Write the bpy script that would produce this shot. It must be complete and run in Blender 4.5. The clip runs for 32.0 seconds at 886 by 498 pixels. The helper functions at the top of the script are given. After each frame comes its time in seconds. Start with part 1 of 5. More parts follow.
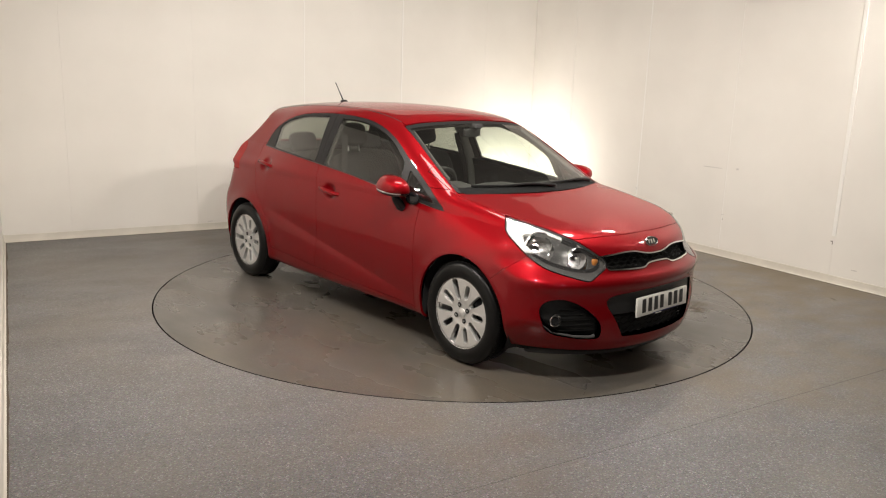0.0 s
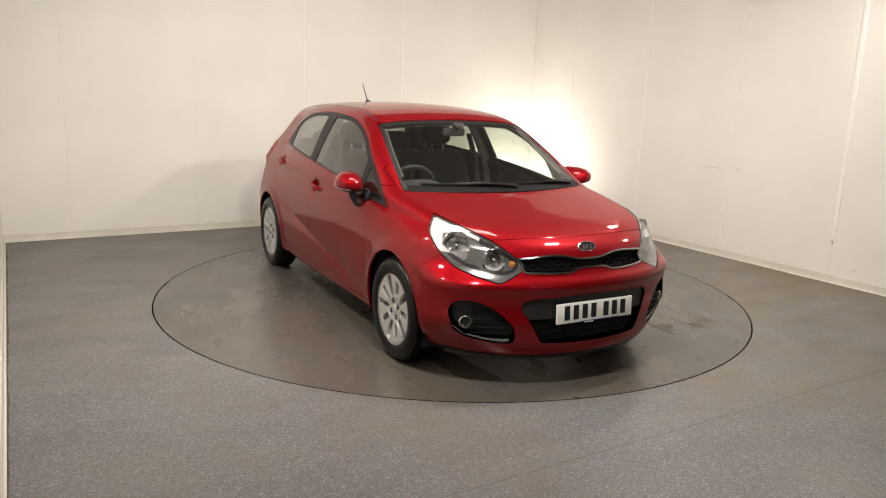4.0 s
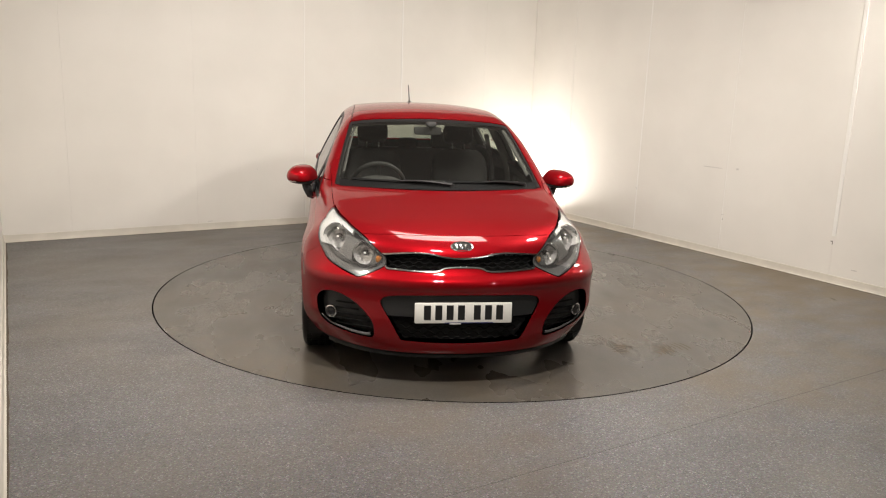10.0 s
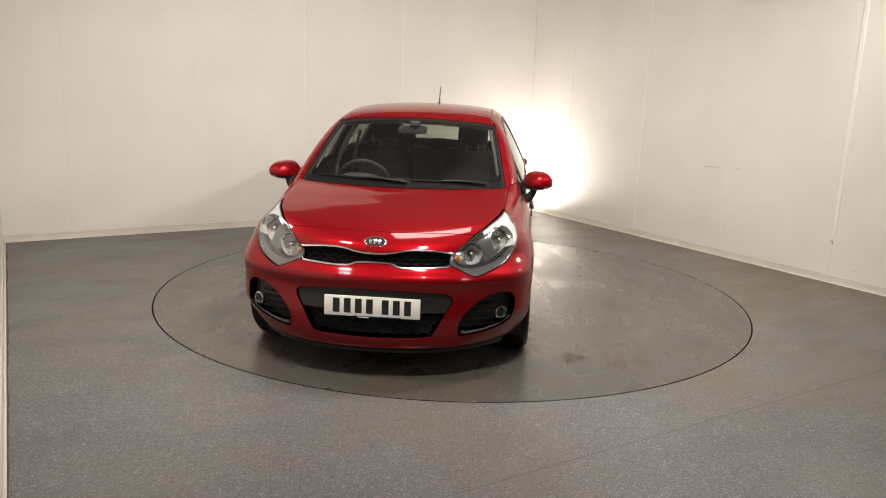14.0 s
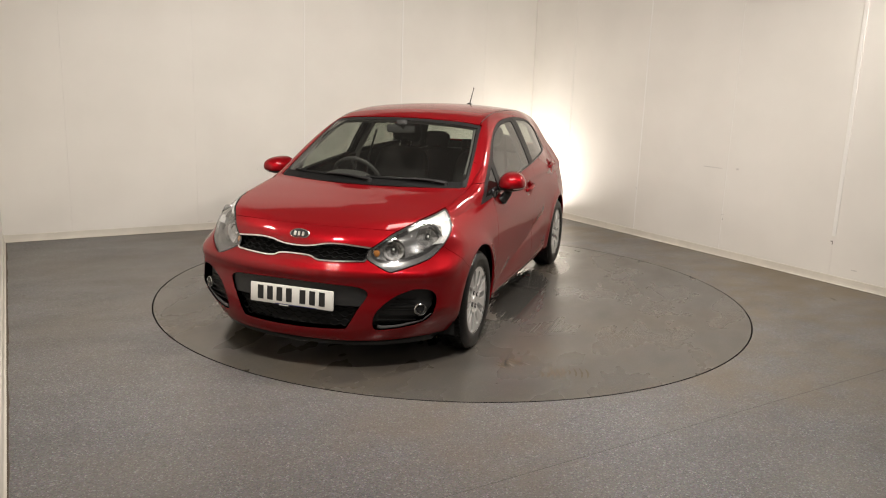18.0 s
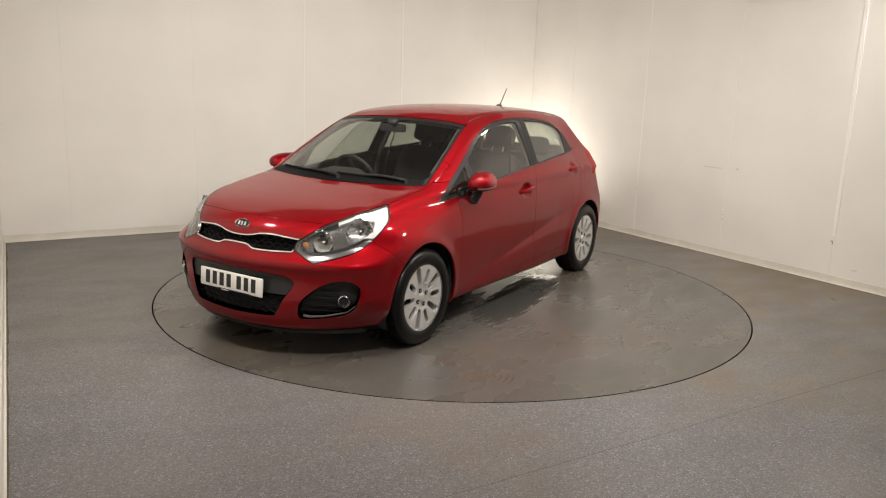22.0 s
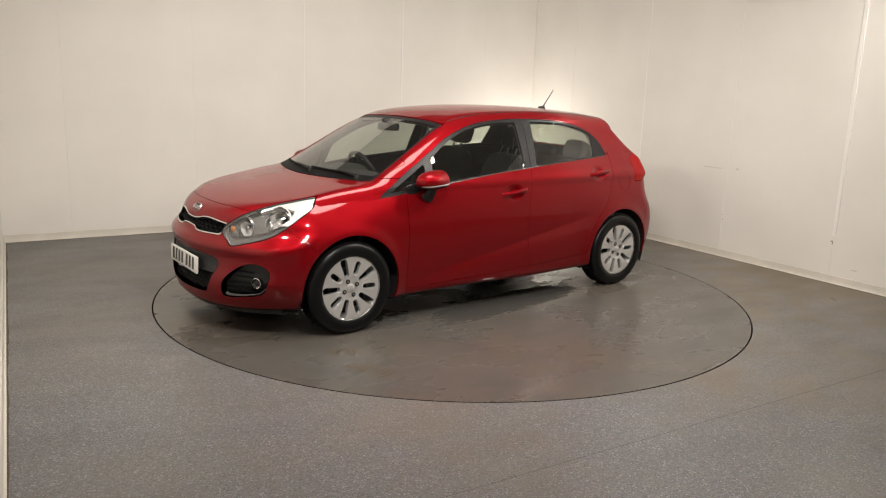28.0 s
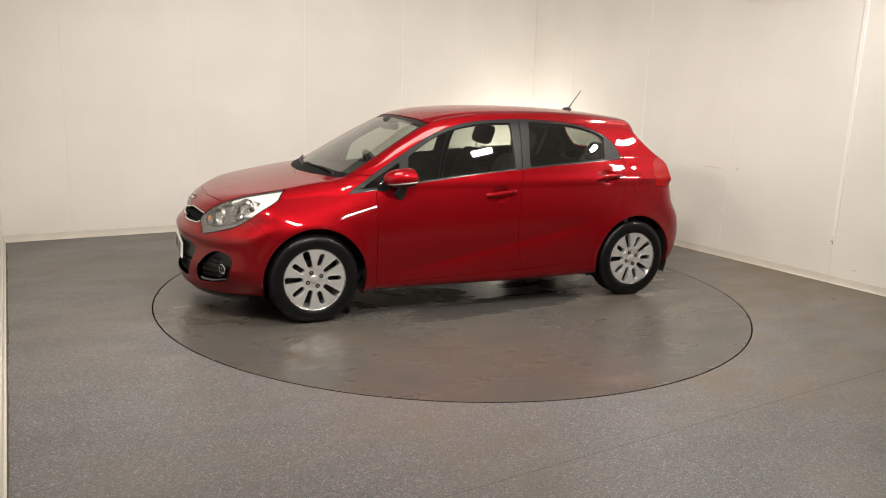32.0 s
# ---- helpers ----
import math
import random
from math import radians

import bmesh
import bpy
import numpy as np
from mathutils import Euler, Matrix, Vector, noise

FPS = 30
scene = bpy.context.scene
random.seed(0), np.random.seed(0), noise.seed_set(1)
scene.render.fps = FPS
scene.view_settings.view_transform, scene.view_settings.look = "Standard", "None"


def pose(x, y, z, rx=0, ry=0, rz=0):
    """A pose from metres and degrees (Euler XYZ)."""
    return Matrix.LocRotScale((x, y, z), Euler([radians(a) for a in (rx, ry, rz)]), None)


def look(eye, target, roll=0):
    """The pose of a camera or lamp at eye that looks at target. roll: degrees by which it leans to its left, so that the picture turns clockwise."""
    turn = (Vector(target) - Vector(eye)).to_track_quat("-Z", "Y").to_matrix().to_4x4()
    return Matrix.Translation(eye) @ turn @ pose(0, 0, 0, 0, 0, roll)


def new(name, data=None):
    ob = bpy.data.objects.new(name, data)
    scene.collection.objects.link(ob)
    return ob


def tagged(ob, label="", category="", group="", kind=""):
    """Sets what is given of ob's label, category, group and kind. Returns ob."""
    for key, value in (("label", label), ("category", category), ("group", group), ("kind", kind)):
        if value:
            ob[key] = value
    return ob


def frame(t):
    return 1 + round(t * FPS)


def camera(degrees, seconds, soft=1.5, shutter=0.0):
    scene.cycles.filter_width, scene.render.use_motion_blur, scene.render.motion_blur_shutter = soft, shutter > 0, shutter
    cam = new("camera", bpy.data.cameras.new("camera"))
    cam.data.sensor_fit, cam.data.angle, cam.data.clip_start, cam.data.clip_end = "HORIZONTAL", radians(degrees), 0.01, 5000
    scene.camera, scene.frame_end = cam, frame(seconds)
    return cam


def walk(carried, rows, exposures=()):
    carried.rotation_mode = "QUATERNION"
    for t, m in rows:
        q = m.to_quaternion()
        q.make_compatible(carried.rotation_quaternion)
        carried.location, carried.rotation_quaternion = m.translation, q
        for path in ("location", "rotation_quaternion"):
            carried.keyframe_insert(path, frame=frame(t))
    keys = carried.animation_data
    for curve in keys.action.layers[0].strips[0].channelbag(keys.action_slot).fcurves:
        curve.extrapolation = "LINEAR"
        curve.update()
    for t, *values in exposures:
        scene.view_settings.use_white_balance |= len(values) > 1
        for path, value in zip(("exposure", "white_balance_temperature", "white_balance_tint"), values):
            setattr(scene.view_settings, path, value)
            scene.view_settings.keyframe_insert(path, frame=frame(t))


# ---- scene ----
# ---- camera ----
cam = camera(61.16, 32.0, soft=1.1)
EYE = (-3.1614, -4.9383, 1.5631)
AIM = (-.5818, -.7823, .5275)
walk(cam, [(0.0, look(EYE, AIM, 1.99)), (32.0, look(EYE, AIM, 1.99))], exposures=[(0.0, 0.03), (3.0, 0.03), (6.0, 0.02), (9.6, 0.02), (11.0, -0.14), (13.0, -0.16), (18.0, -0.19), (24.0, -0.19), (28.0, -0.18), (29.0, -0.07), (30.0, -0.05), (32.0, -0.03)])

# ---- light ----
# room corners: the turntable's centre is the origin
NORTH, EAST, SOUTH, CEIL = 3.187, 3.208, -8.6, 3.40
world = bpy.data.worlds.new("world")
scene.world = world
world.use_nodes = True
world.node_tree.nodes["Background"].inputs[0].default_value = (.02, .02, .022, 1)
WARM = (1.0, .93, .852)


def area_lamp(name, eye, target, sx, sy, power, color=WARM):
    d = bpy.data.lights.new(name, "AREA")
    d.shape, d.size, d.size_y, d.energy, d.color = "RECTANGLE", sx, sy, power, color
    ob = new(name, d)
    ob.matrix_world = look(eye, target)
    return ob


# floodlights high on the camera's side of the room, all turned to the turntable: place, power, width, depth
# the 1.2 m overhead panel and last two are unseen, added to soften shadows
FLOODS = [((.52, -1.80, 2.60), 52, .26, .10), ((2.72, -1.95, 2.66), 29, .26, .10), ((-1.55, -2.60, 2.60), 64, .20, .07), ((-.60, -5.40, 2.55), 19, .20, .07), ((-.50, -.80, 3.10), 54, 1.20, .90),
          ((2.30, -.35, 2.66), 13, .30, .12), ((-2.55, .45, 2.62), 25, .26, .09), ((-2.50, -1.35, 2.60), 38, .24, .08)]
for place, power, wide, deep in FLOODS:
    area_lamp("flood_glow", place, (place[0] * .15, place[1] * .15 + .3, .6), wide, deep, power)
# a work lamp on the floor in the corner, behind the turntable
CORNER_LAMP = (2.72, 2.72, .20)
area_lamp("corner_glow", CORNER_LAMP, (3.08, 2.92, 1.2), .34, .20, 50)

# ---- materials ----
def material(name):
    m = bpy.data.materials.new(name)
    m.use_nodes = True
    return m, m.node_tree.nodes, m.node_tree.links, m.node_tree.nodes["Principled BSDF"]


def surface(name, base, rough=.5, metal=0.0, vary=.12, scale=8.0, bump=0.0, bscale=120.0, rvary=.1, coat=0.0, spec=.5, emit=0.0, trans=0.0, ior=1.45):
    """A plain surface with grain at two scales."""
    m, n, l, p = material(name)
    tc = n.new("ShaderNodeTexCoord")
    big, fine = n.new("ShaderNodeTexNoise"), n.new("ShaderNodeTexNoise")
    big.inputs["Scale"].default_value, big.inputs["Detail"].default_value = scale, 5
    fine.inputs["Scale"].default_value, fine.inputs["Detail"].default_value = bscale, 3
    l.new(tc.outputs["Object"], big.inputs["Vector"])
    l.new(tc.outputs["Object"], fine.inputs["Vector"])
    mix = n.new("ShaderNodeMixRGB")
    mix.inputs[1].default_value = (*[c * (1 - vary) for c in base], 1)
    mix.inputs[2].default_value = (*[min(1, c * (1 + vary)) for c in base], 1)
    l.new(big.outputs["Fac"], mix.inputs[0])
    l.new(mix.outputs[0], p.inputs["Base Color"])
    mr = n.new("ShaderNodeMapRange")
    mr.inputs["To Min"].default_value, mr.inputs["To Max"].default_value = max(0, rough - rvary), min(1, rough + rvary)
    l.new(fine.outputs["Fac"], mr.inputs["Value"])
    l.new(mr.outputs[0], p.inputs["Roughness"])
    p.inputs["Metallic"].default_value = metal
    p.inputs["Coat Weight"].default_value = coat
    p.inputs["Coat Roughness"].default_value = .03
    p.inputs["Specular IOR Level"].default_value = spec
    p.inputs["Transmission Weight"].default_value = trans
    p.inputs["IOR"].default_value = ior
    if bump:
        b = n.new("ShaderNodeBump")
        b.inputs["Strength"].default_value, b.inputs["Distance"].default_value = bump, .002
        l.new(fine.outputs["Fac"], b.inputs["Height"])
        l.new(b.outputs[0], p.inputs["Normal"])
    if emit:
        p.inputs["Emission Color"].default_value = (*base, 1)
        p.inputs["Emission Strength"].default_value = emit
    return m


def wall_paint():
    m, n, l, p = material("off_white_wall_paint")
    tc = n.new("ShaderNodeTexCoord")
    big = n.new("ShaderNodeTexNoise")
    big.inputs["Scale"].default_value, big.inputs["Detail"].default_value = 1.3, 6
    l.new(tc.outputs["Object"], big.inputs["Vector"])
    ramp = n.new("ShaderNodeValToRGB")
    ramp.color_ramp.elements[0].position, ramp.color_ramp.elements[0].color = .3, (.755, .725, .67, 1)
    ramp.color_ramp.elements[1].position, ramp.color_ramp.elements[1].color = .65, (.805, .775, .72, 1)
    l.new(big.outputs["Fac"], ramp.inputs[0])
    # small scuffs
    sc = n.new("ShaderNodeTexVoronoi")
    sc.inputs["Scale"].default_value = 1.7
    l.new(tc.outputs["Object"], sc.inputs["Vector"])
    th = n.new("ShaderNodeMapRange")
    th.inputs["From Min"].default_value, th.inputs["From Max"].default_value = .010, .016
    th.inputs["To Min"].default_value, th.inputs["To Max"].default_value = .55, 0
    l.new(sc.outputs["Distance"], th.inputs["Value"])
    mix = n.new("ShaderNodeMixRGB")
    mix.inputs[2].default_value = (.33, .30, .27, 1)
    l.new(th.outputs[0], mix.inputs[0])
    l.new(ramp.outputs[0], mix.inputs[1])
    l.new(mix.outputs[0], p.inputs["Base Color"])
    p.inputs["Roughness"].default_value = .55
    p.inputs["Specular IOR Level"].default_value = .3
    fine = n.new("ShaderNodeTexNoise")
    fine.inputs["Scale"].default_value = 60
    l.new(tc.outputs["Object"], fine.inputs["Vector"])
    b = n.new("ShaderNodeBump")
    b.inputs["Strength"].default_value, b.inputs["Distance"].default_value = .06, .003
    l.new(fine.outputs["Fac"], b.inputs["Height"])
    l.new(b.outputs[0], p.inputs["Normal"])
    return m


def vinyl(name, base, dirt, rough, stain, wet=False, speck=1.0, rub=.2, ochre=0.0):
    """Speckled safety flooring with worn, stained patches."""
    m, n, l, p = material(name)
    tc = n.new("ShaderNodeTexCoord")
    sp = n.new("ShaderNodeTexVoronoi")
    sp.inputs["Scale"].default_value = 160
    l.new(tc.outputs["Object"], sp.inputs["Vector"])
    hue = n.new("ShaderNodeSeparateColor")
    l.new(sp.outputs["Color"], hue.inputs[0])
    ramp = n.new("ShaderNodeValToRGB")
    e = ramp.color_ramp.elements
    e[0].position, e[0].color = 0, (*[c * (1 - .50 * speck) for c in base], 1)
    e[1].position, e[1].color = 1, (*[c * (1 + 1.1 * speck) for c in base], 1)
    for pos, k in ((.22, .82), (.75, 1.08), (.93, 1.45)):
        q = e.new(pos)
        q.color = (*[c * (1 + (k - 1) * speck) for c in base], 1)
    l.new(hue.outputs[0], ramp.inputs[0])
    # flecks of several hues
    fleck = n.new("ShaderNodeMixRGB")
    fleck.blend_type = "OVERLAY"
    fleck.inputs[0].default_value = .5 * speck
    l.new(ramp.outputs[0], fleck.inputs[1])
    tint = n.new("ShaderNodeTexNoise")
    tint.inputs["Scale"].default_value, tint.inputs["Detail"].default_value = 120, 2
    l.new(tc.outputs["Object"], tint.inputs["Vector"])
    l.new(tint.outputs["Color"], fleck.inputs[2])
    big = n.new("ShaderNodeTexNoise")
    big.inputs["Scale"].default_value, big.inputs["Detail"].default_value, big.inputs["Roughness"].default_value = .9, (7 if speck > .5 else 3), (.62 if speck > .5 else .5)
    l.new(tc.outputs["Object"], big.inputs["Vector"])
    mr = n.new("ShaderNodeMapRange")
    mr.inputs["From Min"].default_value, mr.inputs["From Max"].default_value = .42, .72
    mr.inputs["To Max"].default_value = stain
    l.new(big.outputs["Fac"], mr.inputs["Value"])
    mix = n.new("ShaderNodeMixRGB")
    mix.inputs[2].default_value = (*dirt, 1)
    l.new(mr.outputs[0], mix.inputs[0])
    l.new(fleck.outputs[0], mix.inputs[1])
    # darker rubbed streaks
    mp = n.new("ShaderNodeMapping")
    mp.inputs["Scale"].default_value = (1.6, 3.2, 1)
    mp.inputs["Rotation"].default_value = (0, 0, .5)
    l.new(tc.outputs["Object"], mp.inputs["Vector"])
    st = n.new("ShaderNodeTexNoise")
    st.inputs["Scale"].default_value, st.inputs["Detail"].default_value = 1.0, 3.5
    l.new(mp.outputs[0], st.inputs["Vector"])
    sr = n.new("ShaderNodeMapRange")
    sr.inputs["From Min"].default_value, sr.inputs["From Max"].default_value, sr.inputs["To Max"].default_value = .50, .72, rub
    l.new(st.outputs["Fac"], sr.inputs["Value"])
    mix2 = n.new("ShaderNodeMixRGB")
    mix2.inputs[2].default_value = (*[c * .6 for c in base], 1)
    l.new(sr.outputs[0], mix2.inputs[0])
    l.new(mix.outputs[0], mix2.inputs[1])
    colour = mix2.outputs[0]
    if ochre:
        # broad ochre stains, broken by finer blotches
        wide, blot = n.new("ShaderNodeTexNoise"), n.new("ShaderNodeTexNoise")
        wide.inputs["Scale"].default_value, wide.inputs["Detail"].default_value = .42, 2
        blot.inputs["Scale"].default_value, blot.inputs["Detail"].default_value, blot.inputs["Roughness"].default_value = 3.2, 6, .7
        both = n.new("ShaderNodeMath")
        both.operation = "MULTIPLY"
        for q, v in ((wide, 0), (blot, 1)):
            l.new(tc.outputs["Object"], q.inputs["Vector"])
            l.new(q.outputs["Fac"], both.inputs[v])
        om = n.new("ShaderNodeMapRange")
        om.inputs["From Min"].default_value, om.inputs["From Max"].default_value, om.inputs["To Max"].default_value = .18, .34, ochre
        l.new(both.outputs[0], om.inputs["Value"])
        # heaviest where the cars drive in, beside the east wall
        place_, way = n.new("ShaderNodeSeparateXYZ"), n.new("ShaderNodeMapRange")
        l.new(tc.outputs["Object"], place_.inputs[0])
        l.new(place_.outputs[0], way.inputs["Value"])
        way.inputs["From Min"].default_value, way.inputs["From Max"].default_value, way.inputs["To Min"].default_value = -2.5, 2.4, .22
        heavy = n.new("ShaderNodeMath")
        heavy.operation = "MULTIPLY"
        l.new(om.outputs[0], heavy.inputs[0])
        l.new(way.outputs[0], heavy.inputs[1])
        mix3 = n.new("ShaderNodeMixRGB")
        mix3.inputs[2].default_value = (.150, .112, .066, 1)
        l.new(heavy.outputs[0], mix3.inputs[0])
        l.new(colour, mix3.inputs[1])
        colour = mix3.outputs[0]
    rr = n.new("ShaderNodeMapRange")
    rr.inputs["From Min"].default_value, rr.inputs["From Max"].default_value = .3, .7
    rr.inputs["To Min"].default_value, rr.inputs["To Max"].default_value = rough - .05, rough + .08
    l.new(st.outputs["Fac"], rr.inputs["Value"])
    gloss = rr.outputs[0]
    if wet:
        # damp, smeared tyre track: a band of streaks
        sep = n.new("ShaderNodeSeparateXYZ")
        l.new(tc.outputs["Object"], sep.inputs[0])

        def math_(op, a, b):
            q = n.new("ShaderNodeMath")
            q.operation = op
            for k, v in enumerate((a, b)):
                if isinstance(v, (int, float)):
                    q.inputs[k].default_value = v
                else:
                    l.new(v, q.inputs[k])
            return q.outputs[0]

        off = math_("SUBTRACT", math_("SUBTRACT", sep.outputs[1], .55), math_("MULTIPLY", sep.outputs[0], .14))
        u = math_("POWER", math_("ABSOLUTE", math_("DIVIDE", off, .26), 0), 2.5)
        v = math_("POWER", math_("ABSOLUTE", math_("DIVIDE", math_("ADD", sep.outputs[0], .15), .95), 0), 4)
        band = math_("SUBTRACT", 1.0, math_("ADD", u, v))
        sm = n.new("ShaderNodeMapping")
        sm.inputs["Scale"].default_value, sm.inputs["Rotation"].default_value = (2.4, 30, 1), (0, 0, -.14)
        l.new(tc.outputs["Object"], sm.inputs["Vector"])
        ns = n.new("ShaderNodeTexNoise")
        ns.inputs["Scale"].default_value, ns.inputs["Detail"].default_value, ns.inputs["Distortion"].default_value = 1.6, 7, .6
        l.new(sm.outputs[0], ns.inputs["Vector"])
        raw = math_("MULTIPLY", math_("MAXIMUM", band, 0.0), ns.outputs["Fac"])
        film = n.new("ShaderNodeMapRange")
        film.inputs["From Min"].default_value, film.inputs["From Max"].default_value = .25, .36
        l.new(raw, film.inputs["Value"])
        gmix = n.new("ShaderNodeMixRGB")
        gmix.inputs[2].default_value = (.06, .06, .06, 1)
        l.new(film.outputs[0], gmix.inputs[0])
        l.new(gloss, gmix.inputs[1])
        gloss = gmix.outputs[0]
        cmix = n.new("ShaderNodeMixRGB")
        cmix.inputs[2].default_value = (*[c * .62 for c in base], 1)
        l.new(film.outputs[0], cmix.inputs[0])
        l.new(colour, cmix.inputs[1])
        colour = cmix.outputs[0]
    l.new(colour, p.inputs["Base Color"])
    l.new(gloss, p.inputs["Roughness"])
    b = n.new("ShaderNodeBump")
    b.inputs["Strength"].default_value, b.inputs["Distance"].default_value = .06 if speck > .5 else 0.0, .001
    l.new(sp.outputs["Distance"], b.inputs["Height"])
    l.new(b.outputs[0], p.inputs["Normal"])
    return m


def car_paint():
    m, n, l, p = material("deep_red_metallic_paint")
    tc = n.new("ShaderNodeTexCoord")
    fl = n.new("ShaderNodeTexNoise")
    fl.inputs["Scale"].default_value, fl.inputs["Detail"].default_value = 900, 2
    l.new(tc.outputs["Object"], fl.inputs["Vector"])
    mix = n.new("ShaderNodeMixRGB")
    mix.inputs[1].default_value, mix.inputs[2].default_value = (.170, .0024, .0048, 1), (.235, .0038, .0070, 1)
    l.new(fl.outputs["Fac"], mix.inputs[0])
    l.new(mix.outputs[0], p.inputs["Base Color"])
    p.inputs["Metallic"].default_value, p.inputs["Roughness"].default_value = .55, .43
    p.inputs["Specular IOR Level"].default_value = .0
    p.inputs["Coat Weight"].default_value, p.inputs["Coat Roughness"].default_value = .78, .012
    p.inputs["Coat IOR"].default_value = 1.45
    return m


def window_glass(name, tint, rough=0.0, haze=.020, face=.082):
    """Thin tinted sheet: see-through with a clear reflection."""
    m, n, l, p = material(name)
    n.remove(p)
    out = n["Material Output"]
    tr, gl, mx, fr = n.new("ShaderNodeBsdfTransparent"), n.new("ShaderNodeBsdfGlossy"), n.new("ShaderNodeMixShader"), n.new("ShaderNodeLayerWeight")
    tr.inputs[0].default_value = (*tint, 1)
    gl.inputs["Roughness"].default_value = rough
    fr.inputs["Blend"].default_value = .5
    pw, ad = n.new("ShaderNodeMath"), n.new("ShaderNodeMath")
    pw.operation, ad.operation = "POWER", "MULTIPLY_ADD"
    pw.inputs[1].default_value = 3.0
    ad.inputs[1].default_value, ad.inputs[2].default_value = .85, face
    l.new(fr.outputs["Facing"], pw.inputs[0])
    l.new(pw.outputs[0], ad.inputs[0])
    l.new(ad.outputs[0], mx.inputs[0])
    l.new(tr.outputs[0], mx.inputs[1])
    l.new(gl.outputs[0], mx.inputs[2])
    # a little pale diffuse mixed in, painting a faint haze over the pane
    df, veil = n.new("ShaderNodeBsdfDiffuse"), n.new("ShaderNodeMixShader")
    df.inputs[0].default_value = (.78, .74, .66, 1)
    veil.inputs[0].default_value = haze
    l.new(mx.outputs[0], veil.inputs[1])
    l.new(df.outputs[0], veil.inputs[2])
    l.new(veil.outputs[0], out.inputs["Surface"])
    return m


WALL = wall_paint()
SKIRT = surface("worn_white_skirting", (.66, .62, .54), .45, vary=.16, scale=5)
STRIP = surface("white_joint_strip", (.84, .82, .78), .4, vary=.04)
CEILING = surface("grey_ceiling_paint", (.085, .083, .08), .8, vary=.05, scale=2)
VINYL = vinyl("grey_speckled_vinyl", (.135, .131, .133), (.154, .132, .108), .40, .42, ochre=.8)
DISC = vinyl("worn_grey_deck_vinyl", (.085, .080, .073), (.084, .067, .050), .27, .60, wet=True, speck=.34, rub=.45, ochre=.30)
PIT = surface("black_gap", (.008, .008, .008), .9)
PAINT = car_paint()
GLASS = window_glass("clear_tinted_glass", (.72, .76, .71), rough=.0, haze=.006)
SCREENGLASS = window_glass("windscreen_glass", (.70, .74, .69), rough=.0, haze=.003, face=.06)
DARKGLASS = window_glass("privacy_glass", (.55, .58, .53), rough=.0, haze=.008)
SMOKED = window_glass("smoked_quarter_glass", (.22, .22, .22), haze=.004)
LENS = window_glass("clear_lamp_lens", (.95, .95, .95), haze=.01)
RUBBER = surface("tyre_rubber", (.004, .004, .004), .34, vary=.25, scale=30, spec=.3, bump=.1, bscale=300)
BLACK = surface("black_grained_plastic", (.014, .014, .014), .42, vary=.2, bump=.25, bscale=420)
GLOSSBLACK = surface("gloss_black", (.010, .010, .011), .12, vary=.1, rvary=.03)
PILLAR = surface("satin_black_film", (.011, .0105, .0105), .40, vary=.1, spec=.22)
CHROME = surface("bright_chrome", (.78, .77, .76), .16, 1.0, vary=.03, rvary=.03)
ALLOY = surface("silver_alloy_paint", (.70, .695, .68), .30, .66, vary=.05, scale=20, rvary=.05, coat=.4)
WAIST = surface("dulled_chrome", (.13, .128, .125), .32, .9, vary=.08, scale=30, rvary=.06)
DARKMETAL = surface("dark_metal", (.07, .07, .075), .45, .8, vary=.2)
UNDER = surface("underbody_black", (.012, .012, .012), .8, vary=.3)
CABIN = surface("charcoal_cabin_plastic", (.022, .021, .020), .6, vary=.15, bump=.0, bscale=400)
CLOTH = surface("charcoal_seat_cloth", (.018, .017, .0165), .9, vary=.2, scale=40, bump=.0, bscale=300)
LINER = surface("grey_headliner", (.055, .053, .049), .9, vary=.05)
TRIM = surface("grey_pillar_trim", (.12, .115, .105), .6, vary=.05)
PALETRIM = surface("pale_pillar_trim", (.085, .083, .078), .7, vary=.05, spec=.2)
TAIL_RED = surface("red_lamp_plastic", (.26, .006, .006), .25, vary=.12, scale=40, spec=.15, rvary=.05)
LENS_WHITE = surface("frosted_clear_plastic", (.70, .68, .66), .12, vary=.06, coat=1.0)
SILVER = surface("silvered_lamp_inner", (.88, .87, .85), .20, .62, vary=.10, scale=90, rvary=.08)
LAMPGREY = surface("grey_chrome_lamp_inner", (.17, .17, .167), .18, .6, vary=.2, scale=50, rvary=.06)
LAMPDARK = surface("black_lamp_inner", (.020, .020, .021), .16, vary=.1, rvary=.04)
BEZEL = surface("satin_silver_lamp_bezel", (.70, .70, .68), .30, .35, vary=.05)
AMBER = surface("amber_plastic", (.42, .16, .03), .15, vary=.1)
BULB = surface("clear_bulb_glass", (.80, .80, .78), .06, vary=.02)
PLATE = surface("white_plate_acrylic", (.78, .77, .72), .25, vary=.03, scale=30)
INK = surface("black_plate_figures", (.015, .015, .015), .35, vary=.1)
BLUE = surface("dark_blue_dealer_strip", (.03, .035, .12), .3, vary=.1)
STEEL = surface("brushed_steel", (.50, .50, .49), .30, .9, vary=.1)
DUSTY = surface("pale_dash_top", (.040, .039, .037), .7, vary=.12, bump=.2, bscale=500)
WHITE_STRIP = surface("white_indicator_lens", (.80, .79, .76), .12, vary=.03, coat=.6)
FOGLENS = surface("smoked_fog_lens", (.10, .10, .10), .08, vary=.1, coat=1.0)
GREYLIP = surface("satin_grey_plastic", (.075, .075, .074), .34, vary=.1)
MESHBLACK = surface("dull_black_mesh", (.005, .005, .005), .55, vary=.2, spec=.12)
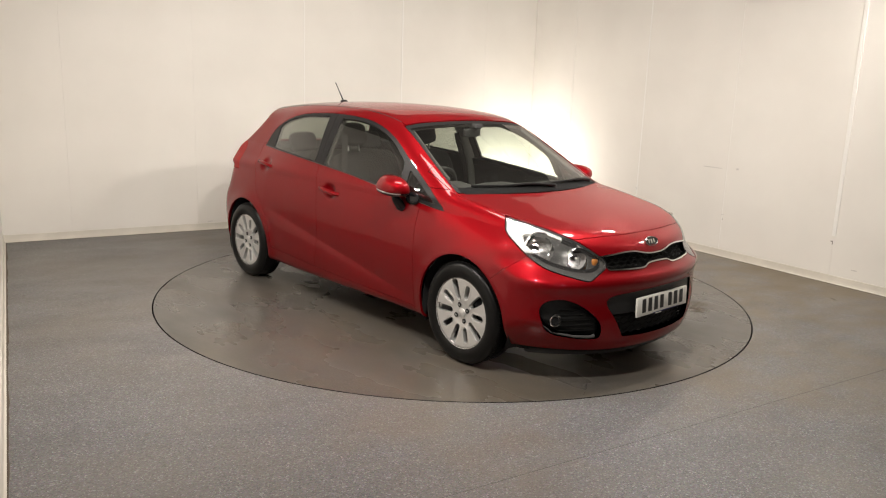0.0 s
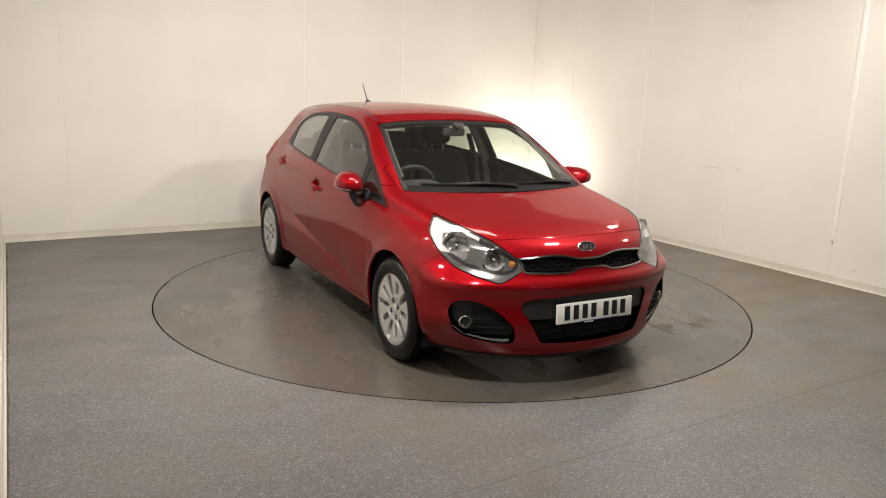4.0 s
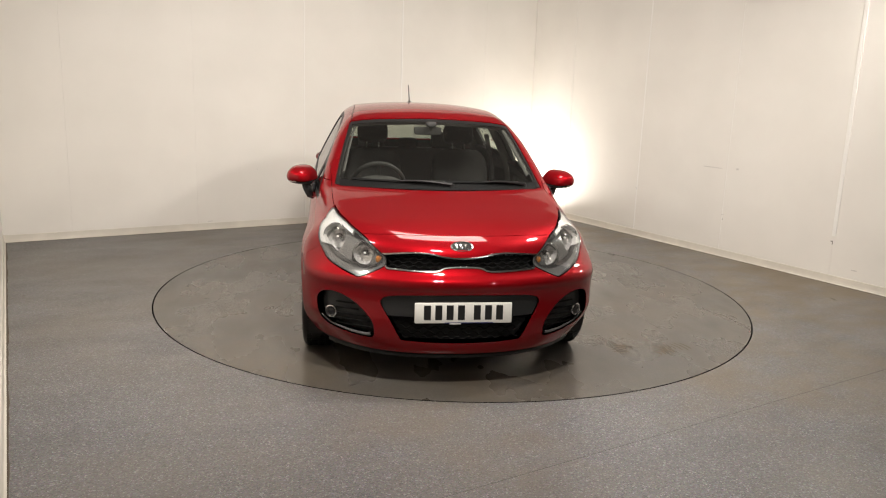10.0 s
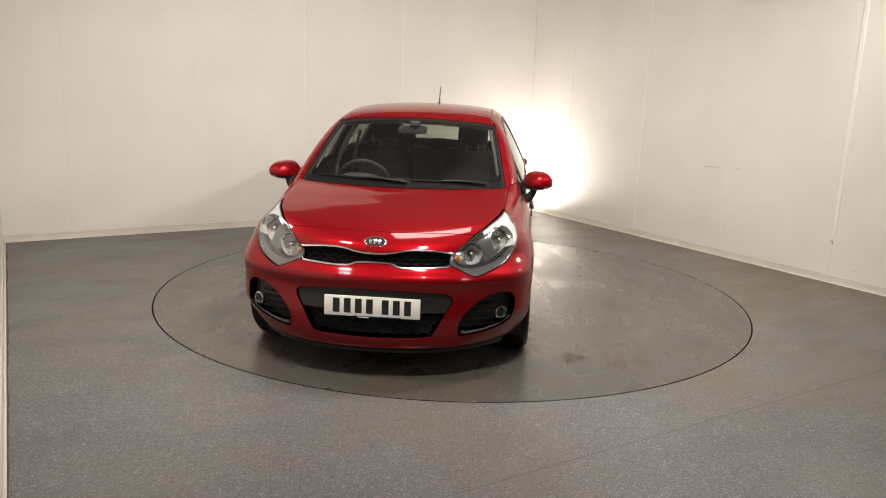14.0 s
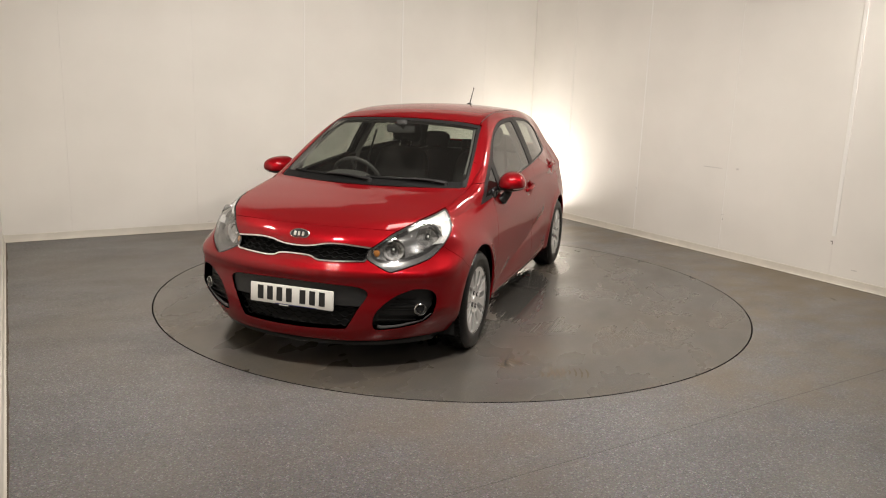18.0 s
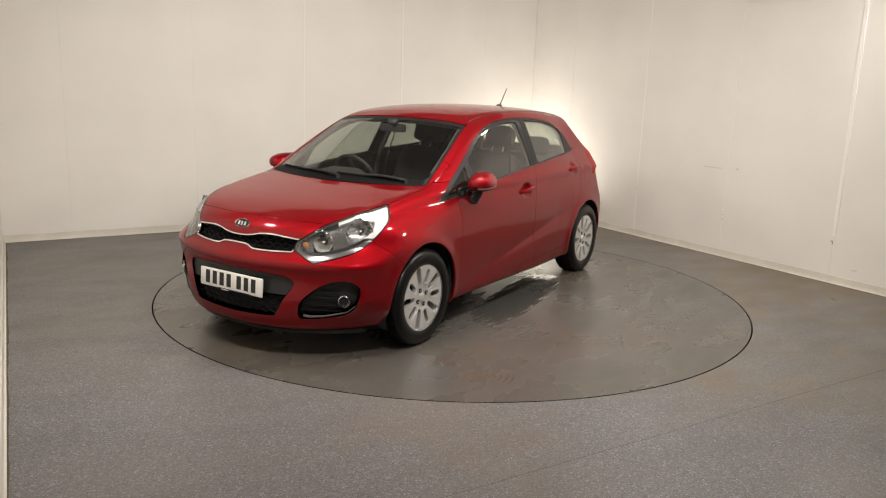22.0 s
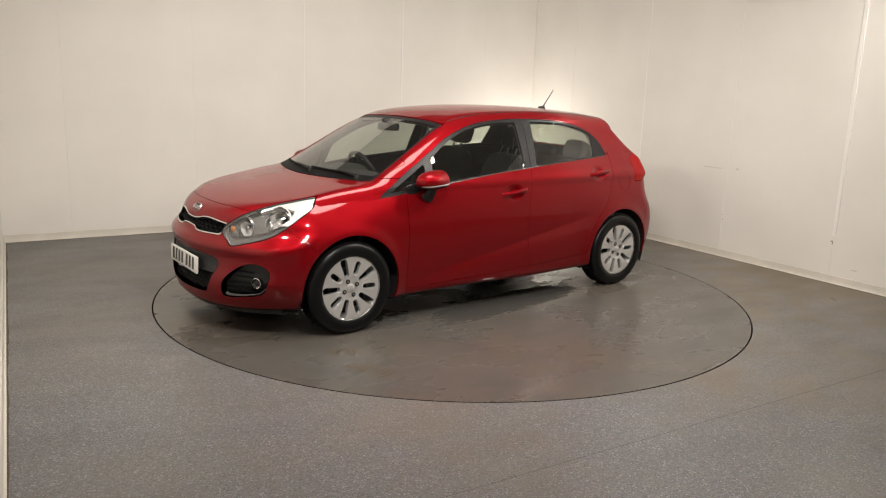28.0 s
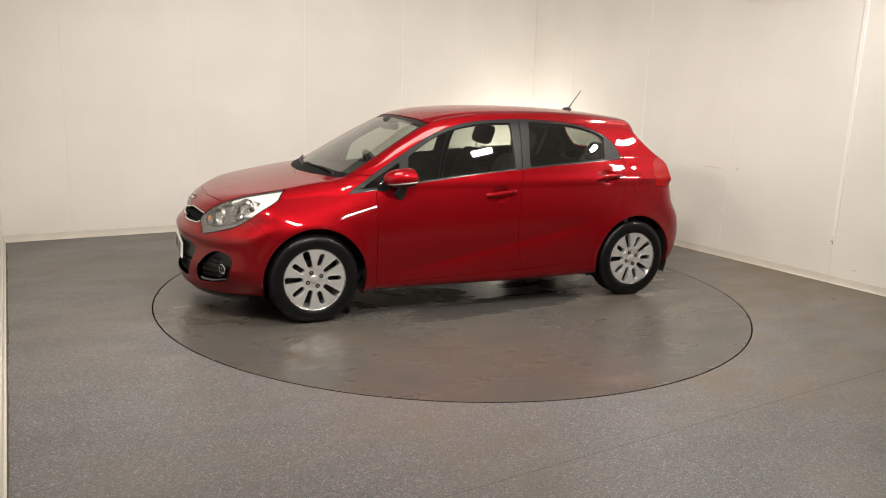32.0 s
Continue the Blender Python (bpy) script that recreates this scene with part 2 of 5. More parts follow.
MASK = surface("grey_lamp_mask", (.055, .055, .055), .2, vary=.1)
MARK = surface("dark_scuff", (.16, .14, .12), .7, vary=.3, scale=30)
SMEAR = surface("pale_tyre_smear", (.106, .099, .088), .32, vary=.3, scale=25)
SCRAPE = surface("dark_scrape", (.034, .030, .026), .45, vary=.3, scale=30)
OCHRE = surface("ochre_residue", (.080, .054, .027), .5, vary=.35, scale=30)
PALEMARK = surface("faint_scuff", (.62, .59, .55), .6, vary=.15, scale=30)
HOUSING = surface("grey_lamp_housing", (.62, .62, .61), .2, .8, vary=.15, scale=30)

WELD = surface("grey_weld_line", (.068, .062, .058), .7, vary=.4, scale=6)
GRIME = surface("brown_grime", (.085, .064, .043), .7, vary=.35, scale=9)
GREYWALL = surface("dim_grey_wall_paint", (.38, .37, .355), .7, vary=.1, scale=2)
# ---- the car's form: a handful of design curves, joined with rounded edges ----
# car space: x forward, y to the car's left, z up, origin on the floor midway between the axles
def curve(x, knots):
    """A smooth curve through (position, value) knots, held flat past its ends."""
    kx = np.array([k[0] for k in knots], float)
    ky = np.array([k[1] for k in knots], float)
    d = np.diff(ky) / np.diff(kx)
    h = np.diff(kx)
    m = np.zeros_like(kx)
    m[1:-1] = (d[:-1] * h[1:] + d[1:] * h[:-1]) / (h[1:] + h[:-1])
    m[0], m[-1] = d[0], d[-1]
    x = np.clip(np.asarray(x, float), kx[0], kx[-1])
    i = np.clip(np.searchsorted(kx, x) - 1, 0, len(h) - 1)
    t = (x - kx[i]) / h[i]
    return ((1 + 2 * t) * (1 - t) ** 2 * ky[i] + t * (1 - t) ** 2 * h[i] * m[i]
            + t * t * (3 - 2 * t) * ky[i + 1] + t * t * (t - 1) * h[i] * m[i + 1])


def smax(a, b, r):
    h = np.maximum(r - np.abs(a - b), 0) / r
    return np.maximum(a, b) + h * h * r / 4


AXLE, TYRE_R, ARCH_R = 1.285, 0.300, 0.350
NOSE = [(.13, 2.03), (.19, 2.065), (.26, 2.085), (.36, 2.086), (.46, 2.072), (.52, 2.076), (.56, 2.088), (.585, 2.080), (.615, 2.050), (.66, 2.020), (.72, 1.995), (.76, 1.972), (.80, 1.935), (.90, 1.84)]
TAIL = [(.18, -1.80), (.26, -1.87), (.38, -1.92), (.54, -1.925), (.62, -1.905), (.74, -1.84), (.90, -1.815), (1.02, -1.785), (1.20, -1.68)]
BONNET = [(.60, 1.0), (.90, .985), (1.15, .960), (1.30, .936), (1.45, .908), (1.60, .880), (1.75, .846), (1.90, .797), (2.0, .76)]
ROOF = [(-1.6, 1.345), (-1.45, 1.385), (-1.25, 1.418), (-1.0, 1.440), (-.7, 1.453), (-.35, 1.455), (0, 1.443), (.25, 1.416), (.45, 1.374), (.7, 1.30)]
BELT_Z = [(-1.8, 1.10), (-1.2, 1.085), (-.27, 1.017), (.47, .937), (1.05, .858), (1.5, .83)]
BELT_Y = [(-1.9, .60), (-1.7, .65), (-1.45, .675), (-1.2, .695), (-.9, .745), (-.3, .800), (.3, .812), (.7, .806), (1.05, .778), (1.4, .735), (1.8, .68)]
SIDE_Y = [(-1.95, .79), (-1.7, .825), (-1.3, .848), (-.9, .850), (-.3, .852), (.5, .852), (.9, .852), (1.285, .852), (1.6, .845), (1.9, .81)]
SILL_Y = [(-1.95, .74), (-1.6, .80), (-.9, .815), (.9, .818), (1.6, .815), (1.95, .77)]
FLOOR_Z = [(-1.95, .27), (-1.6, .22), (-.9, .185), (.9, .18), (1.4, .165), (1.7, .150), (2.05, .150)]


def side_width(x, z):
    """Half the body's width at (x, z)."""
    zb, yb, ym, ys = curve(x, BELT_Z), curve(x, BELT_Y), curve(x, SIDE_Y), curve(x, SILL_Y)
    up = np.clip((z - .60) / (zb - .60), 0, 1)
    dn = np.clip((.60 - z) / .42, 0, 1.3)
    over = np.maximum(z - zb, 0)
    y = ym - (ym - yb) * up ** 2.2 - (ym - ys) * dn ** 2 - over * .46 - over ** 2 * .22
    # crease that climbs along the doors: the skin sinks towards it and kicks out below
    run = np.clip((x + 1.0) / .30, 0, 1) * np.clip((.90 - x) / .45, 0, 1)
    d = .440 - .185 * x - z
    d = np.sign(d) * (np.sqrt(d * d + .010 ** 2) - .010)
    y = y - .016 * run * np.where(d < 0, np.exp(d / .15), np.exp(-d / .055))
    # finger hollows behind the door handles
    for hx, hz in ((-.088, .846), (-1.035, .944)):
        y = y - .021 * np.exp(-(((x - hx) / .066) ** 2 + ((z - hz) / .044) ** 2) ** 2)
    # rear shoulder that fades in from the middle of the rear door
    y = y + .010 * np.clip((-.3 - x) / .6, 0, 1) * np.exp(-((z - .93) / .05) ** 2)
    for ax in (AXLE, -AXLE):
        r = np.hypot(x - ax, z - .30)
        y = y + .014 * np.exp(-((r - ARCH_R) / .055) ** 2) * (z > .05)
    return y


def body_form(x, y, z):
    """Negative inside the body, about the distance from its skin."""
    a = np.abs(y)
    side = (a - side_width(x, z)) * .95
    rise = np.clip((z - .57) / .13, 0, 1) ** 2 * (3 - 2 * np.clip((z - .57) / .13, 0, 1))
    # the bumper's lower corners tuck in ahead of the wheels
    tuck = np.clip((.37 - z) / .20, 0, 1) ** 1.3
    nose = (x - curve(z, NOSE) + (.36 - .03 * rise) * a ** 2 + (.12 + .25 * rise + .62 * tuck) * a ** 4) * .88
    tail = (curve(z, TAIL) + .20 * a ** 2 + .05 * a ** 4 - x) * .93
    top = (z - curve(x, BONNET) + .045 * a ** 2) * .97
    low = smax(smax(smax(side, nose, .11), tail, .12), smax(top, curve(x, FLOOR_Z) - z, .02), .055)
    screen = ((x - 1.205 + .30 * a ** 2 + .08 * a ** 4) + (z - .955) * 1.80 + .10 * (z - .955) * (1.37 - z)) * .485
    roof = (z - curve(x, ROOF) + .10 * a ** 2 + .10 * a ** 4) * .98
    gate = ((-1.715 + .10 * a ** 2 - x) + (z - 1.05) * 1.06 + 1.7 * (z - 1.05) * (1.36 - z)) * .69
    cabin = smax(smax(smax(smax(roof, side, .09), screen, .045), smax(tail, .90 - z, .02), .04), gate, .022)
    return -smax(-low, -cabin, .025)


def body_normal(p):
    e = 1e-3
    g = np.stack([body_form(*(p + d).T) - body_form(*(p - d).T) for d in np.eye(3) * e], 1)
    return g / np.linalg.norm(g, axis=1)[:, None]


def body_skin(step=.017):
    """The skin of the form as points, normals and triangles."""
    lo, hi = np.array([-2.0, -.9, .12]), np.array([2.14, .9, 1.5])
    n = np.ceil((hi - lo) / step).astype(int)
    n[1] += n[1] % 2
    lo[1] = -n[1] / 2 * step
    ax = [lo[k] + step * np.arange(n[k] + 1) for k in range(3)]
    X, Y, Z = np.meshgrid(*ax, indexing="ij")
    half = len(ax[1]) // 2
    v = np.empty(X.shape)
    v[:, half:] = body_form(X[:, half:].ravel(), Y[:, half:].ravel(), Z[:, half:].ravel()).reshape(X[:, half:].shape)
    v[:, :half] = v[:, :half:-1]
    neg = v < 0
    c = [slice(None, -1), slice(1, None)]
    corners = [neg[c[i], c[j], c[k]] for i in (0, 1) for j in (0, 1) for k in (0, 1)]
    cnt = sum(q.astype(np.int8) for q in corners)
    cell = (cnt > 0) & (cnt < 8)
    idx = np.full(cell.shape, -1, np.int64)
    where = np.argwhere(cell)
    idx[cell] = np.arange(len(where))
    p = lo + (where + .5) * step
    for _ in range(5):
        f = body_form(*p.T)
        p = p - (f * .9)[:, None] * body_normal(p)
    quads = []
    for a in range(3):
        b, d = (a + 1) % 3, (a + 2) % 3
        s0 = [slice(None)] * 3
        s1 = [slice(None)] * 3
        s0[a], s1[a] = slice(None, -1), slice(1, None)
        cr = neg[tuple(s0)] != neg[tuple(s1)]
        g = np.argwhere(cr)
        g = g[(g[:, b] > 0) & (g[:, d] > 0) & (g[:, b] < n[b]) & (g[:, d] < n[d])]
        flip = neg[tuple(s0)][tuple(g.T)]
        eb, ed = np.eye(3, dtype=int)[b], np.eye(3, dtype=int)[d]
        q = np.stack([idx[tuple((g - ob_).T)] for ob_ in (eb + ed, ed, 0 * eb, eb)], 1)
        q[~flip] = q[~flip][:, ::-1]
        quads.append(q)
    quads = np.concatenate(quads)
    quads = quads[(quads >= 0).all(1)]
    tri = np.concatenate([quads[:, [0, 1, 2]], quads[:, [0, 2, 3]]])
    return p, body_normal(p), tri
# ---- building helpers ----
def part(name, bm, mat, parent=None, label="", smooth=True, sharp=.6):
    """Links a bmesh as one mesh object under a thing or a part."""
    me = bpy.data.meshes.new(name)
    bmesh.ops.recalc_face_normals(bm, faces=bm.faces)
    bm.to_mesh(me)
    bm.free()
    for f in me.polygons:
        f.use_smooth = smooth
    if smooth:
        me.set_sharp_from_angle(angle=sharp)
    for one in (mat if isinstance(mat, (list, tuple)) else [mat]):
        me.materials.append(one)
    ob = new(name, me)
    if parent is not None:
        ob.parent = parent
    if label:
        ob["label"] = label
    return ob


def box(bm, lo, hi, bevel=0.0, seg=2, m=None):
    """Adds a box, its edges rounded, to bm."""
    c = [(a + b) / 2 for a, b in zip(lo, hi)]
    s = [abs(b - a) for a, b in zip(lo, hi)]
    mat = Matrix.Translation(c) @ Matrix.Diagonal((*s, 1))
    v = bmesh.ops.create_cube(bm, size=1, matrix=mat)["verts"]
    if bevel:
        e = list({e for q in v for e in q.link_edges})
        r = bmesh.ops.bevel(bm, geom=e, offset=bevel, segments=seg, affect="EDGES", profile=.5)
        v = list({q for f in r["faces"] for q in f.verts} | {q for q in v if q.is_valid})
    if m is not None:
        bmesh.ops.transform(bm, matrix=m, verts=v)
    return v


def lathe(bm, rings, n=48, m=None, closed=False):
    """Adds a body of revolution about y: rings are (radius, y)."""
    rows = []
    for r, y in rings:
        rows.append([bm.verts.new((r * math.cos(2 * math.pi * k / n), y, r * math.sin(2 * math.pi * k / n))) for k in range(n)])
    pairs = list(zip(rows, rows[1:])) + ([(rows[-1], rows[0])] if closed else [])
    for a, b in pairs:
        for k in range(n):
            bm.faces.new((a[k], a[(k + 1) % n], b[(k + 1) % n], b[k]))
    if not closed:
        for row, (r, y) in ((rows[0], rings[0]), (rows[-1], rings[-1])):
            if r > 1e-4:
                bm.faces.new(row)
    v = [q for row in rows for q in row]
    if m is not None:
        bmesh.ops.transform(bm, matrix=m, verts=v)
    return v


def tube(bm, points, radius, n=10, radii=None, flat=1.0):
    """Adds a round bar along points."""
    pts = [Vector(q) for q in points]
    rows = []
    side = None
    for i, q in enumerate(pts):
        d = (pts[min(i + 1, len(pts) - 1)] - pts[max(i - 1, 0)]).normalized()
        if side is None:
            side = d.orthogonal().normalized()
        side = (side - d * side.dot(d)).normalized()
        up = d.cross(side)
        r = radii[i] if radii else radius
        rows.append([bm.verts.new(q + side * (r * math.cos(2 * math.pi * k / n)) + up * (r * flat * math.sin(2 * math.pi * k / n))) for k in range(n)])
    for a, b in zip(rows, rows[1:]):
        for k in range(n):
            bm.faces.new((a[k], a[(k + 1) % n], b[(k + 1) % n], b[k]))
    bm.faces.new(rows[0][::-1])
    bm.faces.new(rows[-1])


def thing(name, label, category, group="", kind=""):
    return tagged(new(name), label, category, group, kind)


# ---- the room ----
DECK_R, GAP = 2.253, .0105


def floor_sheet():
    bm = bmesh.new()
    n = 160
    ring = [bm.verts.new(((DECK_R + GAP) * math.cos(2 * math.pi * k / n), (DECK_R + GAP) * math.sin(2 * math.pi * k / n), 0)) for k in range(n)]
    outer = []
    for q in ring:
        d = q.co / max(abs(q.co.x), abs(q.co.y))
        # the floor reaches past the walls on every side
        outer.append(bm.verts.new((d.x * (3.4 if d.x > 0 else 3.9), d.y * (3.35 if d.y > 0 else 8.8), 0)))
    for k in range(n):
        j = (k + 1) % n
        bm.faces.new((ring[k], ring[j], outer[j], outer[k]))
    ob = part("floor", bm, VINYL, smooth=False)
    tagged(ob, "grey speckled vinyl floor with stains around a round turntable", "floor", kind="structure")
    # the dark pit under the deck
    bm = bmesh.new()
    for k in range(n):
        a, b = 2 * math.pi * k / n, 2 * math.pi * (k + 1) / n
        q = DECK_R + GAP
        bm.faces.new([bm.verts.new((q * math.cos(t), q * math.sin(t), z)) for t, z in ((a, -.0005), (b, -.0005), (b, -.13), (a, -.13))])
    lathe(bm, [(DECK_R + .10, 0), (DECK_R + .10, -.02)], 96, pose(0, 0, -.13, 90))
    part("pit", bm, PIT, ob, "dark pit below the deck")
    # welded joint between two sheets of flooring
    bm = bmesh.new()
    a, b = Vector((-3.15, -2.675, .0008)), Vector((2.70, -2.71, .0008))
    d = (b - a).normalized()
    w = Vector((-d.y, d.x, 0)) * .0015
    bm.faces.new([bm.verts.new(q) for q in (a - w, b + d * .5 - w, b + d * .5 + w, a + w)])
    part("weld_line", bm, WELD, ob, "thin dark joint between flooring sheets", smooth=False)
    return ob


def wall(name, a, b, seams, label, strips, paint=WALL):
    """A panelled wall from a to b with its inner face on that line, joints at the given runs."""
    a, b = Vector((*a, 0)), Vector((*b, 0))
    d = (b - a)
    length = d.length
    d.normalize()
    m = Matrix.Translation(a) @ Matrix.Rotation(math.atan2(d.y, d.x), 4, "Z")
    bm = bmesh.new()
    box(bm, (-.2, .022, -.1), (length + .2, .16, CEIL + .1))
    ob = part(name, bm, paint, smooth=False)
    tagged(ob, label, "wall", kind="structure")
    ob.matrix_world = m
    stops = [0] + list(seams) + [length]
    for u, v in zip(stops, stops[1:]):
        bm = bmesh.new()
        box(bm, (u + .0003, 0, .02), (v - .0003, .021, CEIL - .002), .001, 1)
        part("wall_panel", bm, paint, ob, smooth=False)
    for u, w, z0, z1 in strips:
        bm = bmesh.new()
        box(bm, (u - w / 2, -.009 if w > .03 else -.0035, z0), (u + w / 2, .001, z1), .0015, 1)
        part("joint_strip", bm, STRIP, ob, "slim white joint strip", smooth=False)
    bm = bmesh.new()
    prof = [(0, .072), (-.006, .070), (-.008, .03), (-.012, .012), (-.022, .002), (0, 0)]
    rows = [[bm.verts.new((x, y, z)) for y, z in prof] for x in (0, length)]
    for k in range(len(prof)):
        j = (k + 1) % len(prof)
        bm.faces.new((rows[0][k], rows[0][j], rows[1][j], rows[1][k]))
    part("skirting", bm, SKIRT, ob, "scuffed white coved skirting", smooth=False)
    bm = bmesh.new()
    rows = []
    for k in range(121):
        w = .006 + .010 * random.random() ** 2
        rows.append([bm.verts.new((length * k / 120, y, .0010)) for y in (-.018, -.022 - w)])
    for p, q in zip(rows, rows[1:]):
        bm.faces.new((p[0], p[1], q[1], q[0]))
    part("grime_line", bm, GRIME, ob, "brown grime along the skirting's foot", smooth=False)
    return ob


def room():
    floor_sheet()
    west0 = (-3.045, NORTH)
    west1 = (-3.409, SOUTH)
    # each wall runs so that its inner face looks at the turntable
    wall("wall_north", west0, (EAST, NORTH), (.60, 1.82, 3.03, 4.26, 5.46), "off-white panelled wall with slim joints", [(3.03, .010, .08, CEIL), (4.26, .016, .08, CEIL)])
    wall("wall_east", (EAST, NORTH), (EAST, SOUTH), (.80, 2.02, 3.21, 4.40, 5.6, 6.8, 8.0, 9.2, 10.4), "off-white panelled wall with scuffed panels",
         [(.80, .005, .08, CEIL), (2.02, .016, .08, CEIL), (3.21, .004, .08, CEIL), (4.40, .034, .42, CEIL)])
    wall("wall_south", (EAST, SOUTH), west1, (1.2, 2.4, 3.6, 4.8), "plain grey wall far behind the camera", [], GREYWALL)
    wall("wall_west", west1, west0, (1.2, 2.4, 3.6, 4.8, 6.0, 7.2, 8.4, 9.6, 10.8), "off-white panelled wall close beside the camera", [])
    bm = bmesh.new()
    box(bm, (-3.9, SOUTH - .2, CEIL), (EAST + .2, NORTH + .2, CEIL + .1))
    tagged(part("ceiling", bm, CEILING, smooth=False), "plain dark grey ceiling", "ceiling", kind="structure")


room()


def turntable():
    """The round deck, laid with three strips of sheet flooring."""
    top = thing("turntable", "large round turntable deck in worn grey vinyl", "turntable")
    n = Vector((.85, .527, 0))
    for lo, hi in ((-9, -.763), (-.763, 1.24), (1.24, 9)):
        bm = bmesh.new()
        lathe(bm, [(DECK_R, 0), (DECK_R, -.03)], 160, pose(0, 0, 0, 90))
        for f in bm.faces:
            f.material_index = 0 if len(f.verts) > 4 else 1
        for d, way in ((lo + .0012, -1), (hi - .0012, 1)):
            geom = bm.verts[:] + bm.edges[:] + bm.faces[:]
            bmesh.ops.bisect_plane(bm, geom=geom, plane_co=n * d, plane_no=n * way, clear_outer=True)
        part("deck_sheet", bm, [DISC, PIT], top, smooth=False)
    bm = bmesh.new()
    lathe(bm, [(DECK_R - .01, -.031), (DECK_R - .01, -.06)], 96, pose(0, 0, 0, 90))
    part("deck_base", bm, PIT, top, "dark base below the deck sheets", smooth=False)
    return top


TABLE = turntable()


def floodlight(place, wide, deep):
    aim = Vector((place[0] * .15, place[1] * .15 + .3, .6))
    if place[2] < 1:
        aim = Vector((3.0, 3.0, 1.2))
    label = "black floodlight hung out of view below the ceiling" if place[2] > 1 else "black work lamp standing on the floor in the corner"
    top = thing("floodlight" if place[2] > 1 else "work_lamp", label, "lamp", "studio floodlights")
    m = look(place, aim)
    bm = bmesh.new()
    box(bm, (-wide / 2 - .02, -deep / 2 - .03, .006), (wide / 2 + .02, deep / 2 + .03, .07), .012, 2, m)
    part("lamp_body", bm, BLACK, top)
    bm = bmesh.new()
    for y in (-.08, -.04, 0, .04, .08):
        box(bm, (-wide * .4, y - .004, .07), (wide * .4, y + .004, .10), 0, 1, m)
    part("cooling_fins", bm, BLACK, top)
    bm = bmesh.new()
    x, y, z = m @ Vector((0, 0, .05))
    if place[2] > 1:
        tube(bm, [(x, y, z), (x, y, CEIL - .001)], .012, 8)
    else:
        tube(bm, [(x - .12, y + .12, .012), (x - .12, y + .12, z), (x + .12, y - .12, z), (x + .12, y - .12, .012)], .012, 8)
    part("bracket", bm, BLACK, top)
    return top


for place, power, wide, deep in FLOODS:
    floodlight(place, wide, deep)
floodlight(CORNER_LAMP, .34, .20)
# ---- cutting the skin into panels ----
def outline(points, close=True, steps=7):
    """A smooth closed line through 2D points; a point given twice is a sharp corner."""
    p = [np.array(q, float) for q in points]
    n = len(p)
    out = []
    for i in range(n):
        a, b, c, d = p[i - 1], p[i], p[(i + 1) % n], p[(i + 2) % n]
        if np.allclose(b, c):
            continue
        if np.allclose(a, b):
            a = b - (c - b)
        if np.allclose(c, d):
            d = c + (c - b)
        for k in range(steps):
            t = k / steps
            out.append(.5 * (2 * b + (c - a) * t + (2 * a - 5 * b + 4 * c - d) * t * t + (3 * b - a - 3 * c + d) * t ** 3))
    return np.array(out)


def inside(poly, u, v):
    """Signed distance to a closed line, negative within."""
    a, b = poly, np.roll(poly, -1, 0)
    best = np.full(len(u), 1e9)
    wind = np.zeros(len(u), bool)
    for (ax, ay), (bx, by) in zip(a, b):
        dx, dy = bx - ax, by - ay
        l2 = dx * dx + dy * dy
        if l2 < 1e-12:
            continue
        t = np.clip(((u - ax) * dx + (v - ay) * dy) / l2, 0, 1)
        best = np.minimum(best, (u - ax - t * dx) ** 2 + (v - ay - t * dy) ** 2)
        if by != ay:
            hit = ((ay > v) != (by > v)) & (u < (bx - ax) * (v - ay) / (by - ay) + ax)
            wind ^= hit
    return np.where(wind, -1, 1) * np.sqrt(best)


def clip(mesh, f):
    """The part of a triangle mesh where f (a value at each vertex) is negative, cut along f = 0."""
    V, N, T = mesh
    if not len(T):
        return mesh
    neg = f < 0
    k = neg[T].sum(1)
    keep = [T[k == 3]]
    cross = T[(k == 1) | (k == 2)]
    newv, newn, seen, tris = [], [], {}, []
    base = len(V)

    def cutpoint(i, j):
        key = (i, j) if i < j else (j, i)
        if key not in seen:
            t = f[i] / (f[i] - f[j])
            seen[key] = base + len(newv)
            newv.append(V[i] + (V[j] - V[i]) * t)
            newn.append(N[i] + (N[j] - N[i]) * t)
        return seen[key]

    for tri in cross.tolist():
        s = [bool(neg[q]) for q in tri]
        while not (s[0] and (not s[1] or not s[2]) and not (s[2] and not s[1])):
            tri, s = tri[1:] + tri[:1], s[1:] + s[:1]
        a, b, c = tri
        if s[1]:
            p, q = cutpoint(b, c), cutpoint(c, a)
            tris += [(a, b, p), (a, p, q)]
        else:
            tris.append((a, cutpoint(a, b), cutpoint(c, a)))
    T2 = np.concatenate(keep + [np.array(tris, int).reshape(-1, 3)])
    if newv:
        V, N = np.concatenate([V, newv]), np.concatenate([N, newn])
    used, inv = np.unique(T2, return_inverse=True)
    return V[used], N[used], inv.reshape(-1, 3)


def split(mesh, fun, gap=.0022):
    """(within, without) of the line where fun is zero, a joint's width apart."""
    f = fun(*mesh[0].T)
    return clip(mesh, f + gap), clip(mesh, gap - f)


def only(mesh, fun):
    return clip(mesh, fun(*mesh[0].T))


def shift(mesh, d):
    V, N, T = mesh
    return V - N / np.linalg.norm(N, axis=1)[:, None] * d, N, T


